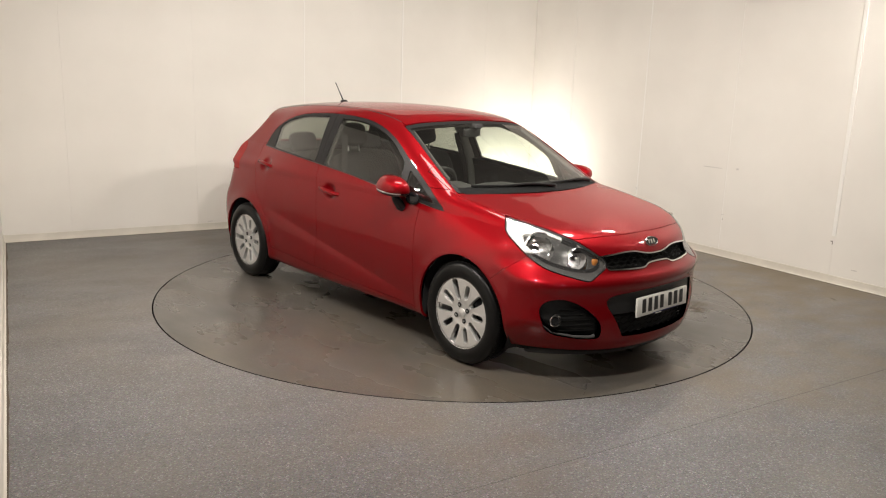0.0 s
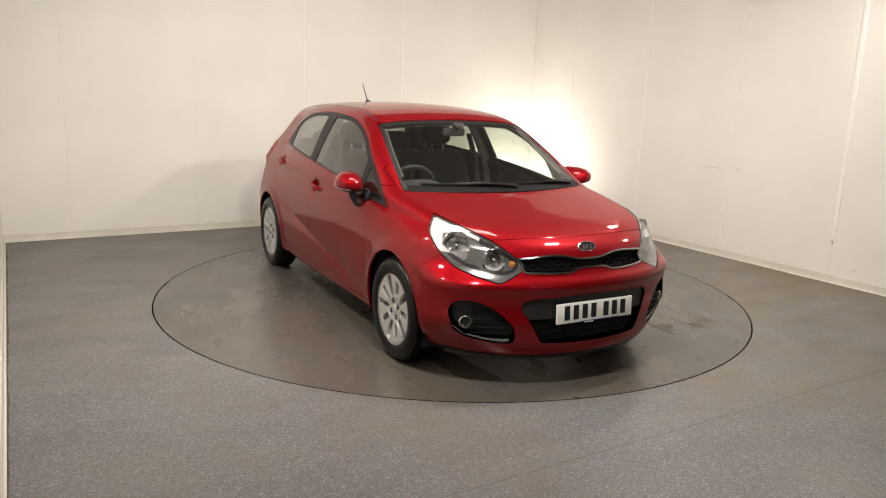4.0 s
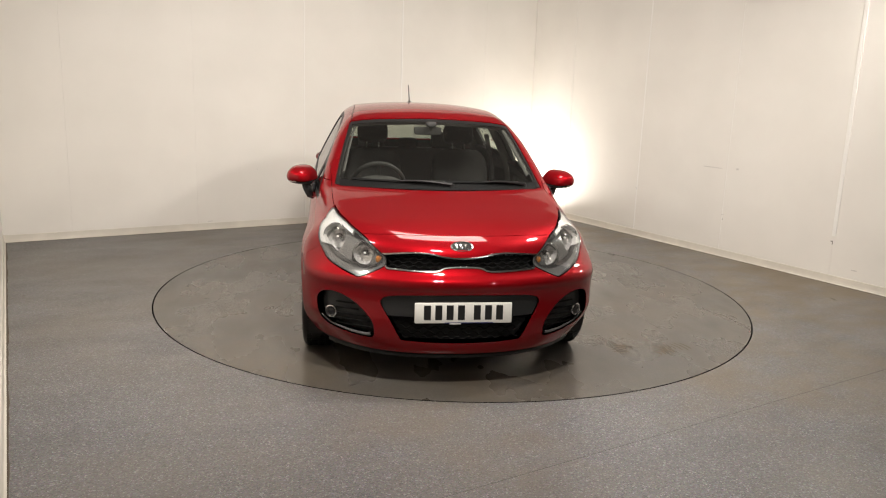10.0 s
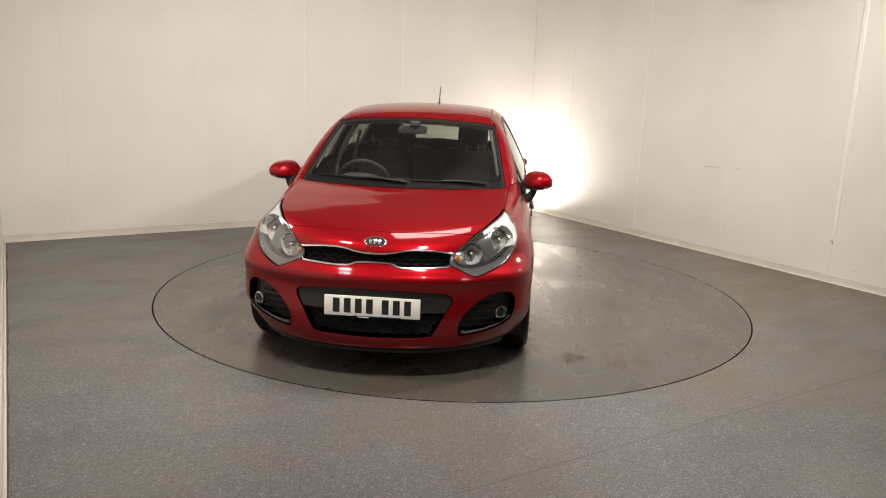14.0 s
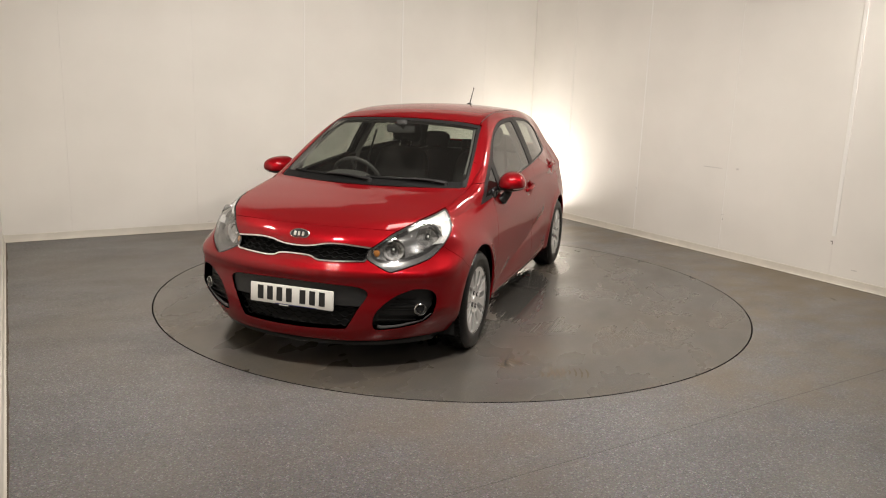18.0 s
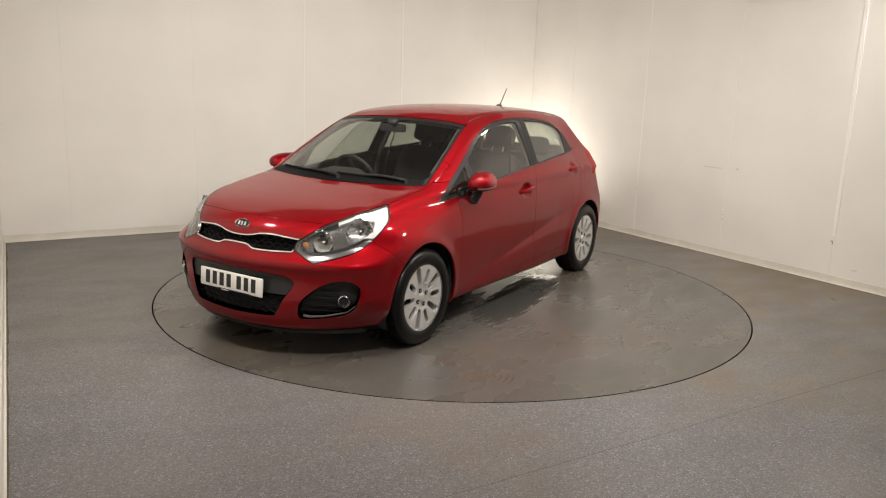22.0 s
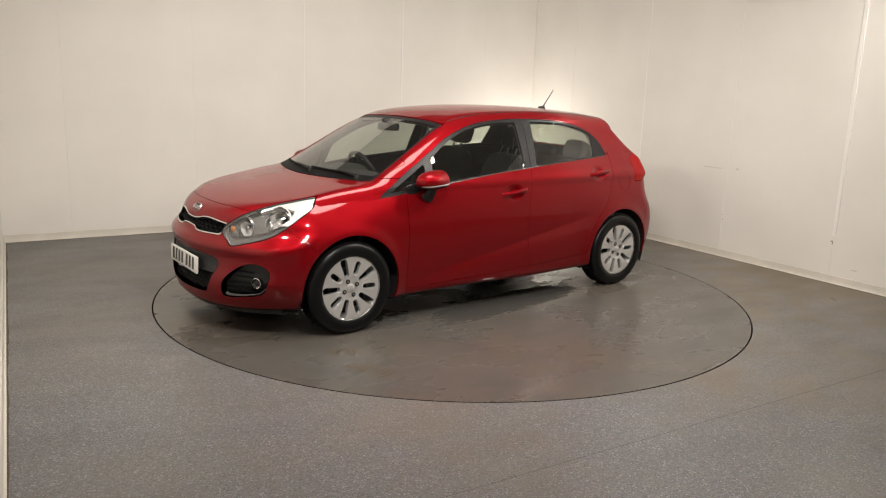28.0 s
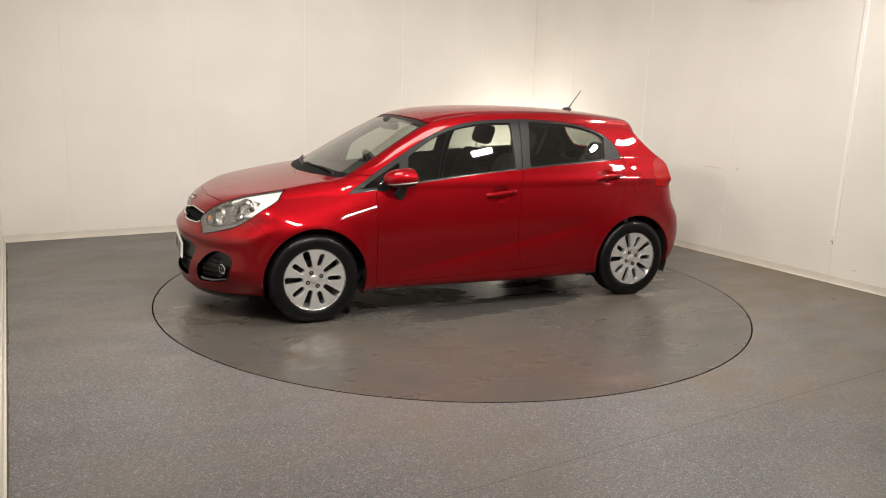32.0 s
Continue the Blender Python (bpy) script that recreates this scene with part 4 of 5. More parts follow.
def front_end(car, pieces):
    # upper grille: recessed backing and a honeycomb of bars
    back = pieces["grille"]
    g = panel("grille", shift(back, .035), MESHBLACK, car, "black honeycomb grille", lip=-.034)

    def lattice(name, poly, depth, rows, dy, parent, thick, limit):
        bm = bmesh.new()
        zs = np.linspace(poly[:, 1].min(), poly[:, 1].max(), rows + 2)[1:-1]
        pitch = zs[1] - zs[0]
        # wavy bars whose crests meet: hexagonal cells
        ys = np.arange(-limit, limit + 1e-6, dy / 4)
        for i, z in enumerate(zs):
            zz = z + pitch * .5 * np.where((np.arange(len(ys)) // 2 + i) % 2 == 0, .45, -.45)
            ok = inside(poly, ys, zz) < -.004
            xs = nose_x(ys, zz) - depth
            run = []
            for k in range(len(ys)):
                if ok[k]:
                    run.append((xs[k], ys[k], zz[k]))
                if (not ok[k] or k == len(ys) - 1) and len(run) > 2:
                    tube(bm, run, thick, 4)
                if not ok[k]:
                    run = []
        return part(name, bm, MESHBLACK, parent, "black plastic mesh", smooth=False)

    lattice("grille_mesh", GRILLE, .026, 4, .056, g, .0058, .43)
    # lower intake: plain band behind the plate, slatted mouth below
    i = panel("lower_intake", shift(only(pieces["intake"], lambda x, y, z: z - .392), .05), UNDER, car, "black lower air intake", lip=-.049)
    panel("plate_panel", shift(only(pieces["intake"], lambda x, y, z: .39 - z), .012), BLACK, car, "matt black panel behind the number plate", lip=-.012)
    lattice("intake_mesh", INTAKE[INTAKE[:, 1] < .60], .028, 9, .06, i, .0036, .45).location = (0, 0, 0)
    # fog lamp pockets
    for s in (1, -1):
        p = panel("fog_pocket", shift(pieces["fog", s], .045), BLACK, car, "black ribbed fog lamp pocket", lip=-.044)
        for z in (.31, .34, .37, .40, .43):
            ys = np.linspace(.48, .66, 10)
            ok = inside(FOG, ys, np.full(10, z)) < -.008
            if ok.sum() > 2:
                xs = nose_x(ys, np.full(10, z)) - .030
                bm = bmesh.new()
                tube(bm, [(x, s * y, z) for x, y, k in zip(xs, ys, ok) if k], .005, 6)
                part("rib", bm, MESHBLACK, p)
        lampy = new("fog_lamp")
        lampy.parent = car
        lampy["label"] = "round fog lamp with a chrome ring"
        fx = float(nose_x(.688, .372)[0])
        lampy.matrix_local = pose(fx - .026, s * .688, .372, 0, 0, -90 + s * 28) @ Matrix.Scale(.84, 4)

        @sub("ring", CHROME, lampy)
        def ring(bm):
            lathe(bm, [(.034, .002), (.036, .006), (.040, .003), (.040, -.02), (.034, -.02)], 36, closed=True)

        @sub("lens", FOGLENS, lampy, "clear fog lamp lens")
        def lens(bm):
            lathe(bm, [(.0005, -.002), (.02, -.004), (.034, -.012)], 30)

        @sub("bulb_shield", GLOSSBLACK, lampy)
        def shield(bm):
            lathe(bm, [(.0005, .001), (.022, -.001), (.026, -.006)], 24)

        # pale lip along the pocket's lower edge
        ys = np.linspace(.478, .742, 16)
        zs = np.interp(ys, [.478, .50, .585, .69, .742], [.274, .266, .273, .299, .345])
        xs = nose_x(ys, zs)
        bm = bmesh.new()
        tube(bm, [(x - .016, s * y, z + .004) for x, y, z in zip(xs, ys, zs)], .006, 8, radii=list(np.linspace(.010, .003, 16)))
        part("pocket_lip", bm, GREYLIP, p, "satin grey lower lip")
    # badge: plain oval, no lettering
    bx = float(nose_x(0, .753)[0])
    b = new("badge")
    b.parent = car
    b["label"] = "chrome oval badge with a dark centre"
    b.matrix_local = pose(bx + .004, 0, .753, 0, -28, 0)

    @sub("oval_ring", CHROME, b)
    def oval(bm):
        n = 40
        rows = []
        for k in range(n):
            t = 2 * math.pi * k / n
            rows.append([bm.verts.new((h, r * math.cos(t), r * .48 * math.sin(t))) for r, h in ((.062, -.004), (.062, .005), (.058, .008), (.053, .005), (.052, -.004))])
        for k in range(n):
            p, q = rows[k], rows[(k + 1) % n]
            for j in range(5):
                bm.faces.new((p[j], p[(j + 1) % 5], q[(j + 1) % 5], q[j]))

    @sub("oval_field", INK, b, "dark oval field")
    def field(bm):
        lathe(bm, [(.0005, .003), (.054, .0025), (.054, -.004)], 36, Matrix.Rotation(-math.pi / 2, 4, "Z") @ Matrix.Diagonal((1, 1, .48, 1)))

    for dy in (-.028, -.004, .022):
        @sub("badge_bar", CHROME, b, "plain bright bar")
        def bar(bm):
            box(bm, (.001, dy - .008, -.013), (.006, dy + .008, .013), .002)
    # number plate with plain bars for its figures
    px = float(nose_x(0, .42)[0])
    pl = new("number_plate")
    pl.parent = car
    pl["label"] = "white number plate with dark bars"
    pl.matrix_local = pose(px + .004, .004, .420, 0, -3, 0)

    @sub("plate", PLATE, pl)
    def plate(bm):
        box(bm, (-.012, -.260, -.0555), (.002, .260, .0555), .006, 2)

    for y in (-.193, -.133, -.073, -.013, .072, .132, .192):
        @sub("figure_bar", INK, pl, "plain dark bar")
        def bar(bm):
            box(bm, (.0015, y - .0185, -.0365), (.0035, y + .0185, .0425), .001, 1)

    @sub("dealer_strip", BLUE, pl, "thin blue strip")
    def strip(bm):
        box(bm, (.0015, -.10, -.0545), (.003, .16, -.0500))

    @sub("dealer_mark", PLATE, pl, "small pale mark")
    def mark(bm):
        box(bm, (.002, -.075, -.0600), (.0035, -.015, -.0545))
    # chin under the bumper
    bm = bmesh.new()
    ys = np.linspace(-.70, .70, 31)
    xs = nose_x(ys, np.full(31, .19)) - .03
    rows = []
    for x, y in zip(xs, ys):
        rows.append([bm.verts.new((x - d, y, z)) for d, z in ((.0, .195), (-.004, .172), (.012, .150), (.030, .150), (.05, .195))])
    for p, q in zip(rows, rows[1:]):
        for j in range(5):
            bm.faces.new((p[j], q[j], q[(j + 1) % 5], p[(j + 1) % 5]))
    part("chin_spoiler", bm, BLACK, car, "black chin spoiler")


def headlamp(car, mesh, s):
    top = new("headlamp")
    top.parent = car
    top["label"] = "large swept-back clear headlamp"
    panel("lens", shift(mesh, .001), LENS, top, "clear lens", lip=0).visible_shadow = False

    def q(x, y):
        return .78 * np.abs(y) - .62 * x

    rim_in, rim = split(mesh, lambda x, y, z: inside(HEADLAMP, q(x, y), z) + .0045, 0)
    panel("seal", shift(rim, .0), MASK, top, "dark lens edge", lip=.012)
    panel("housing", shift(mesh, .085), HOUSING, top, "silvered housing", lip=-.082)
    # pale wedge at the swept-back tip, running down both edges
    band = only(rim_in, lambda x, y, z: -inside(LAMP_MASK, q(x, y), z))
    wedge, rest = split(band, lambda x, y, z: np.maximum(.722 - z, -.655 - q(x, y)), .001)
    panel("bright_wedge", shift(wedge, .010), BEZEL, top, "pale satin wedge", lip=.03)
    # thin chrome blade along the outer edge, a dark one within it
    blade, inner = split(rest, lambda x, y, z: -(inside(HEADLAMP, q(x, y), z) + .007), .001)
    panel("chrome_blade", shift(blade, .012), CHROME, top, "thin chrome blade", lip=.02)
    dark, clear = split(inner, lambda x, y, z: inside(LAMP_MASK, q(x, y), z) - .017, .001)
    panel("inner_blade", shift(dark, .024), LAMPDARK, top, "dark inner blade", lip=.02)
    panel("side_lens", shift(clear, .017), LAMPGREY, top, "grey side lens", lip=.02)
    mask = only(mesh, lambda x, y, z: inside(LAMP_MASK, q(x, y), z))
    cx = ((1.690, .655, .752, .075), (1.845, .510, .692, .061))
    for x0, y0, z0, r0 in cx:
        mask = only(mask, lambda x, y, z: r0 * 1.02 - np.hypot(q(x, y) - (.78 * y0 - .62 * x0), z - z0))
    panel("reflector_surround", shift(mask, .030), LAMPGREY, top, "grey chrome surround", lip=.012)
    for k, (x0, y0, z0, r0) in enumerate(cx):
        m = pose(x0 - .010, s * y0, z0 - .004, 0, 0, -90 + s * (24 - 6 * k))

        @sub("reflector", SILVER, top, "fluted chrome reflector", sharp=.25)
        def fill(bm):
            n = 72
            prof = [(.012, -.058), (r0 * .30, -.056), (r0 * .45, -.050), (r0 * .60, -.041), (r0 * .75, -.029), (r0 * .88, -.012), (r0 * .97, .004), (r0 * 1.03, .012), (r0 * 1.06, .006), (r0 * .98, -.02), (r0 * .5, -.066), (.012, -.072)]
            v = lathe(bm, prof, n, None, closed=False)
            # upright flutes pressed into the bowl
            for j, w in enumerate(v):
                if 1 <= j // n <= 5:
                    w.co.y += .0070 * math.sin(w.co.x * 2 * math.pi / .017) * (1 if w.co.z < .2 * r0 else .5) + .002 * math.sin(w.co.z * 2 * math.pi / .030)
            bmesh.ops.transform(bm, matrix=m, verts=v)

        @sub("bulb_cap", LAMPDARK, top, "dark bulb cap")
        def bulb(bm):
            lathe(bm, [(.0005, -.004), (.010, -.006), (.014, -.012), (.014, -.034), (.008, -.055)], 18, m)

        @sub("bulb", BULB, top, "clear bulb")
        def tipped(bm):
            lathe(bm, [(.0005, .006), (.005, .004), (.007, -.003), (.007, -.008)], 14, m)

        @sub("reflector_ring", CHROME, top)
        def ring(bm):
            lathe(bm, [(r0 * .99, .012), (r0 * 1.03, .017), (r0 * 1.07, .012), (r0 * 1.06, .002), (r0 * 1.0, .002)], 40, m, closed=True)

    # ribbed side lens between the bowls
    @sub("bridge", HOUSING, top, "satin bridge between the reflectors")
    def bridge(bm):
        pillow(bm, (1.745, s * .582 - .012, .690), (1.775, s * .582 + .012, .765), .7, 8)

    @sub("indicator", AMBER, top, "amber indicator bulb")
    def amber(bm):
        pillow(bm, (1.880, s * .432 - .022, .648), (1.916, s * .432 + .022, .690), .8, 8)
    return top


LAMP_MASK = outline([(-.440, .812), (-.440, .812), (-.462, .755), (-.55, .700), (-.66, .668), (-.78, .650), (-.845, .660), (-.850, .690), (-.745, .755), (-.60, .812), (-.52, .826)])


def handles(car, pieces):
    for key, x, z in (("front_door", -.088, .846), ("rear_door", -1.035, .944)):
        for s in (1, -1):
            door = pieces[key, s]
            y = float(side_y(x, z)[0]) + .016
            slope = math.atan2(float(side_y(x, z - .09)[0]) - float(side_y(x, z + .09)[0]), .18)
            yaw_ = math.atan2(float(side_y(x + .13, z)[0]) - float(side_y(x - .13, z)[0]), .26)
            m = Matrix.Translation((x, s * y, z)) @ Matrix.Rotation(s * yaw_, 4, "Z") @ Matrix.Rotation(s * slope, 4, "X") @ Matrix.Rotation(math.radians(6), 4, "Y")

            @sub("door_handle", PAINT, door, "red pull handle")
            def bar(bm):
                pts, rad = [], []
                for k in range(15):
                    t = k / 14
                    pts.append(m @ Vector((.118 - .236 * t, s * (.0 + .026 * math.sin(math.pi * t) ** .45), .002)))
                    rad.append(.013 + .003 * math.sin(math.pi * t))
                tube(bm, pts, .014, 10, radii=rad)

            @sub("key_end", GLOSSBLACK, door, "dark gap at the handle's end")
            def gap(bm):
                box(bm, (-.001, -.003, -.012), (.001, .003, .012), 0, 1, m @ Matrix.Translation((-.082, s * .030, .002)))


def door_mirror(car, s):
    top = new("door_mirror")
    top.parent = car
    top["label"] = "red door mirror with a black base and pale strip"
    m = Matrix.Translation((.668, s * .880, .970)) @ Matrix.Rotation(s * .30, 4, "Z")
    bm = bmesh.new()
    v = bmesh.ops.create_uvsphere(bm, u_segments=48, v_segments=32, radius=1)["verts"]
    for q_ in v:
        x, y, z = q_.co
        y *= s
        # flat behind, bulbous in front, tapering outwards and down
        fx = .168 * math.copysign(abs(x) ** .85, x) if x > 0 else .050 * math.copysign(abs(x) ** .35, x)
        wy = .092 * math.copysign(abs(y) ** .75, y)
        hz = (.072 if z > 0 else .056) * math.copysign(abs(z) ** .80, z)
        hz *= 1 - .34 * max(0, y) ** 2
        q_.co = (fx, s * (wy + .010 * z), hz - .012 * y * y)
    bmesh.ops.transform(bm, matrix=m, verts=bm.verts)
    ball = solid(bm)
    inv = np.array(m.inverted())

    def h(x, y, z):
        p = inv[:3, :3] @ np.stack([x, y, z]) + inv[:3, 3:4]
        return p[2] + .022 + .06 * (p[0] - .03) - s * .03 * p[1], p[1] * s, p[0]

    cap = only(ball, lambda x, y, z: -h(x, y, z)[0] + .005)
    low = only(ball, lambda x, y, z: h(x, y, z)[0] + .004)
    band = only(only(ball, lambda x, y, z: np.abs(h(x, y, z)[0]) - .0055), lambda x, y, z: -h(x, y, z)[1] + .0 - .0)
    rest = only(only(ball, lambda x, y, z: np.abs(h(x, y, z)[0]) - .0055), lambda x, y, z: h(x, y, z)[1])
    panel("cap", cap, PAINT, top, "red cap", lip=.01)
    panel("lower_shell", low, BLACK, top, "black lower shell", lip=.01)
    panel("indicator_strip", band, WHITE_STRIP, top, "pale indicator strip", lip=.006)
    panel("joint", shift(rest, .002), GLOSSBLACK, top, lip=.0)

    @sub("mirror_glass", CHROME, top, "mirror glass")
    def glass(bm):
        lathe(bm, [(.0005, 0), (.98, 0), (1.0, .03)], 40, m @ Matrix.Translation((-.0515, 0, 0)) @ Matrix.Rotation(math.pi / 2, 4, "Z") @ Matrix.Diagonal((.076, .05, .052, 1)))

    @sub("mirror_foot", GLOSSBLACK, top, "gloss black mirror foot")
    def foot(bm):
        y = float(side_y(.78, .90)[0])
        pillow(bm, (.725, s * y - .022, .868), (.845, s * y + .008, .945), .7, 10)

    @sub("stalk", BLACK, top, "black mirror stalk")
    def stalk(bm):
        pts = [(.70, s * .775, .868), (.70, s * .800, .842), (.695, s * .828, .850), (.685, s * .855, .892), (.68, s * .872, .940)]
        tube(bm, pts, .03, 12, radii=[.040, .044, .040, .034, .030], flat=.75)


def wipers(car):
    def foot(y, up):
        x = 1.198 - .30 * y * y - .08 * y ** 4 - up
        return x, float(top_z(x, y)[0])

    for y0, y1, side in ((.06, -.56, -1), (.55, .02, -1)):
        w = new("wiper")
        w.parent = car
        w["label"] = "black windscreen wiper"
        n = 16

        @sub("blade", MESHBLACK, w)
        def blade(bm):
            pts = []
            for k in range(n):
                y = y0 - .06 + (y1 - y0 + .06) * k / (n - 1)
                x, z = foot(y, .040 + .012 * k / n)
                pts.append((x, y, z + .011))
            tube(bm, pts, .006, 6, flat=1.3)

        @sub("arm", PILLAR, w)
        def arm(bm):
            pts = []
            for k in range(8):
                y = y0 + (y1 - y0) * .55 * k / 7
                x, z = foot(y, .014 + .028 * k / 7)
                pts.append((x, y, z + .016 + .010 * math.sin(math.pi * k / 7)))
            tube(bm, pts, .008, 8, radii=[.013, .012, .010, .009, .008, .007, .006, .006])

        @sub("pivot", BLACK, w)
        def pivot(bm):
            x, z = foot(y0, .014)
            lathe(bm, [(.0005, .024), (.013, .022), (.016, -.01)], 18, Matrix.Translation((x, y0, z)) @ Matrix.Rotation(math.pi / 2, 4, "X"))

    # black scuttle panel at the screen's foot
    bm = bmesh.new()
    ys = np.linspace(-.64, .64, 41)
    rows = []
    for y in ys:
        x0 = 1.198 - .30 * y * y - .08 * y ** 4
        xs = np.array([x0 + .022, x0 - .004, x0 - .030, x0 - .052])
        zs = top_z(xs, np.full(4, y))
        rows.append([bm.verts.new((x, y, z + d)) for x, z, d in zip(xs, zs, (.001, .004, .004, .002))])
    for p, q_ in zip(rows, rows[1:]):
        for j in range(3):
            bm.faces.new((p[j], q_[j], q_[j + 1], p[j + 1]))
    part("scuttle", bm, MESHBLACK, car, "black plastic scuttle panel")


def aerial(car):
    a = new("aerial")
    a.parent = car
    a["label"] = "short black roof aerial"
    z = float(top_z(-1.105, 0)[0])

    @sub("aerial_base", BLACK, a)
    def base(bm):
        pillow(bm, (-1.16, -.020, z - .012), (-1.075, .020, z + .024), .8, 10)

    @sub("mast", BLACK, a)
    def mast(bm):
        tube(bm, [(-1.128, 0, z + .012), (-1.185, 0, z + .085), (-1.243, 0, 1.592)], .004, 8, radii=[.0055, .0042, .0032])

    @sub("mast_tip", GLOSSBLACK, a)
    def tip(bm):
        lathe(bm, [(.0005, .004), (.004, .003), (.0045, -.004), (.003, -.006)], 10, Matrix.Translation((-1.243, 0, 1.592)))


def seat(car, y, x=0.0, name="front_seat"):
    top = new(name)
    top.parent = car
    top["label"] = "charcoal cloth front seat"
    tilt = pose(x - .20, y, .46, 0, -20, 0)

    @sub("cushion", CLOTH, top)
    def cushion(bm):
        pillow(bm, (x - .25, y - .25, .34), (x + .30, y + .25, .52), .45)

    @sub("backrest", CLOTH, top)
    def back(bm):
        v = pillow(bm, (-.09, -.235, -.02), (.07, .235, .66), .45, m=tilt)

    @sub("headrest", CLOTH, top)
    def rest(bm):
        pillow(bm, (-.075, -.125, .71), (.045, .125, .885), .5, m=tilt)

    for d in (-.05, .05):
        @sub("headrest_post", STEEL, top)
        def post(bm):
            tube(bm, [tilt @ Vector((-.012, d, .60)), tilt @ Vector((-.012, d, .76))], .006, 8)


def cabin(car):
    @sub("cabin_floor", CABIN, car, "black carpet floor")
    def floor_(bm):
        box(bm, (-1.55, -.70, .235), (1.15, .70, .33), .03)

    @sub("bulkhead", CABIN, car)
    def wall_(bm):
        box(bm, (1.08, -.66, .30), (1.14, .66, .93), .02)

    @sub("dashboard", DUSTY, car, "dark dashboard with an instrument hood")
    def dash(bm):
        rows = []
        for y in np.linspace(-.66, .66, 33):
            hood = .050 * math.exp(-((y + .37) / .15) ** 4) + .022 * math.exp(-((y - .02) / .20) ** 4)
            x1 = .60 + .08 * math.exp(-((y + .37) / .2) ** 4) * -1
            prof = [(1.10, .915), (1.0, .922), (.86, .928), (.74, .930 + hood * .6), (.66, .925 + hood), (x1, .905 + hood), (x1 - .012, .875 + hood * .6), (x1 + .02, .75), (x1 + .10, .60), (1.08, .55)]
            x_lim = 1.165 - .34 * y * y
            rows.append([bm.verts.new((min(px_, x_lim - (1.10 - px_) * .3), y, pz)) for px_, pz in prof])
        for p, q_ in zip(rows, rows[1:]):
            for j in range(len(p) - 1):
                bm.faces.new((p[j], q_[j], q_[j + 1], p[j + 1]))
        bm.faces.new(rows[0])
        bm.faces.new(rows[-1][::-1])

    wheel_ = new("steering_wheel")
    wheel_.parent = car
    wheel_["label"] = "black three-spoke steering wheel"
    m = Matrix.Translation((.475, -.365, .885)) @ Matrix.Rotation(math.radians(-62), 4, "Y") @ Matrix.Rotation(math.pi / 2, 4, "X")

    @sub("rim", CABIN, wheel_)
    def rim(bm):
        lathe(bm, [(.185 + .016 * math.cos(t * math.pi / 4), .016 * math.sin(t * math.pi / 4)) for t in range(8)], 48, m, closed=True)

    @sub("hub", CABIN, wheel_)
    def hub(bm):
        pillow(bm, (-.065, -.03, -.06), (.065, .02, .06), .6, 10, m)

    for a in (0, math.pi, -math.pi / 2):
        @sub("spoke", BEZEL if a == -math.pi / 2 else CABIN, wheel_)
        def spoke(bm):
            tube(bm, [m @ Vector((.05 * math.cos(a), 0, .05 * math.sin(a))), m @ Vector((.18 * math.cos(a), 0, .18 * math.sin(a)))], .014, 8)

    mir = new("rear_view_mirror")
    mir.parent = car
    mir["label"] = "black interior rear-view mirror"

    @sub("mirror_case", CABIN, mir)
    def case(bm):
        pillow(bm, (-.016, -.105, -.030), (.016, .105, .030), .4, 10, pose(.475, -.02, 1.278, 0, 0, 14))

    @sub("mirror_stem", CABIN, mir)
    def stem(bm):
        tube(bm, [(.475, 0, 1.28), (.50, 0, 1.315), (.505, 0, 1.335)], .012, 8)
        pillow(bm, (.46, -.04, 1.305), (.54, .04, 1.345), .7, 8)

    for y in (.36, -.36):
        seat(car, y, -.02)
        # folded sun visors
        @sub("sun_visor", LINER, car, "grey sun visor")
        def visor(bm):
            box(bm, (-.075, -.17, -.009), (.075, .17, .009), .007, 2, pose(.29, y, 1.337, 0, 20))

    bench = new("rear_bench")
    bench.parent = car
    bench["label"] = "charcoal cloth rear bench"

    @sub("cushion", CLOTH, bench)
    def rc_(bm):
        pillow(bm, (-1.05, -.62, .36), (-.52, .62, .56), .35)

    @sub("backrest", CLOTH, bench)
    def rb_(bm):
        pillow(bm, (-.09, -.60, 0), (.07, .60, .60), .35, m=pose(-.98, 0, .46, 0, -20, 0))

    for y in (-.34, 0, .34):
        @sub("headrest", CLOTH, bench)
        def rh_(bm):
            w = .12 if y else .09
            pillow(bm, (-.06, y - w, .60), (.035, y + w, .765 if y else .70), .5, m=pose(-.98, 0, .46, 0, -20, 0))

    @sub("parcel_shelf", CABIN, car, "black parcel shelf")
    def shelf(bm):
        box(bm, (-1.66, -.58, .985), (-1.20, .58, 1.005), .006)

    for s in (1, -1):
        for x0, z1, yy in ((-.29, 1.34, .0), (-1.22, 1.25, -.02)):
            @sub("pillar_trim", TRIM, car, "pale grey pillar trim")
            def trim(bm):
                pts = []
                for k in range(9):
                    z = .55 + (z1 - .55) * k / 8
                    pts.append((x0 - .03 * k / 8, s * (float(side_y(x0, z)[0]) - .060), z))
                tube(bm, pts, .04, 10, flat=.55)

        @sub("screen_pillar_trim", PALETRIM, car, "pale grey windscreen pillar trim")
        def slim(bm):
            ys = np.interp(np.linspace(1.02, 1.29, 9), [1.02, 1.16, 1.29], [.622, .585, .540])
            pts = []
            for y, z in zip(ys, np.linspace(1.02, 1.29, 9)):
                pts.append((float(nose_x_cabin(y, z)[0]) - .055, s * (y - .008), z))
            tube(bm, pts, .012, 8, flat=.6)

        @sub("seat_belt", CLOTH, car, "dark seat belt")
        def belt(bm):
            pts = [(-.30, s * .56, 1.22), (-.24, s * .60, 1.0), (-.20, s * .64, .60)]
            tube(bm, pts, .022, 6, flat=.15)


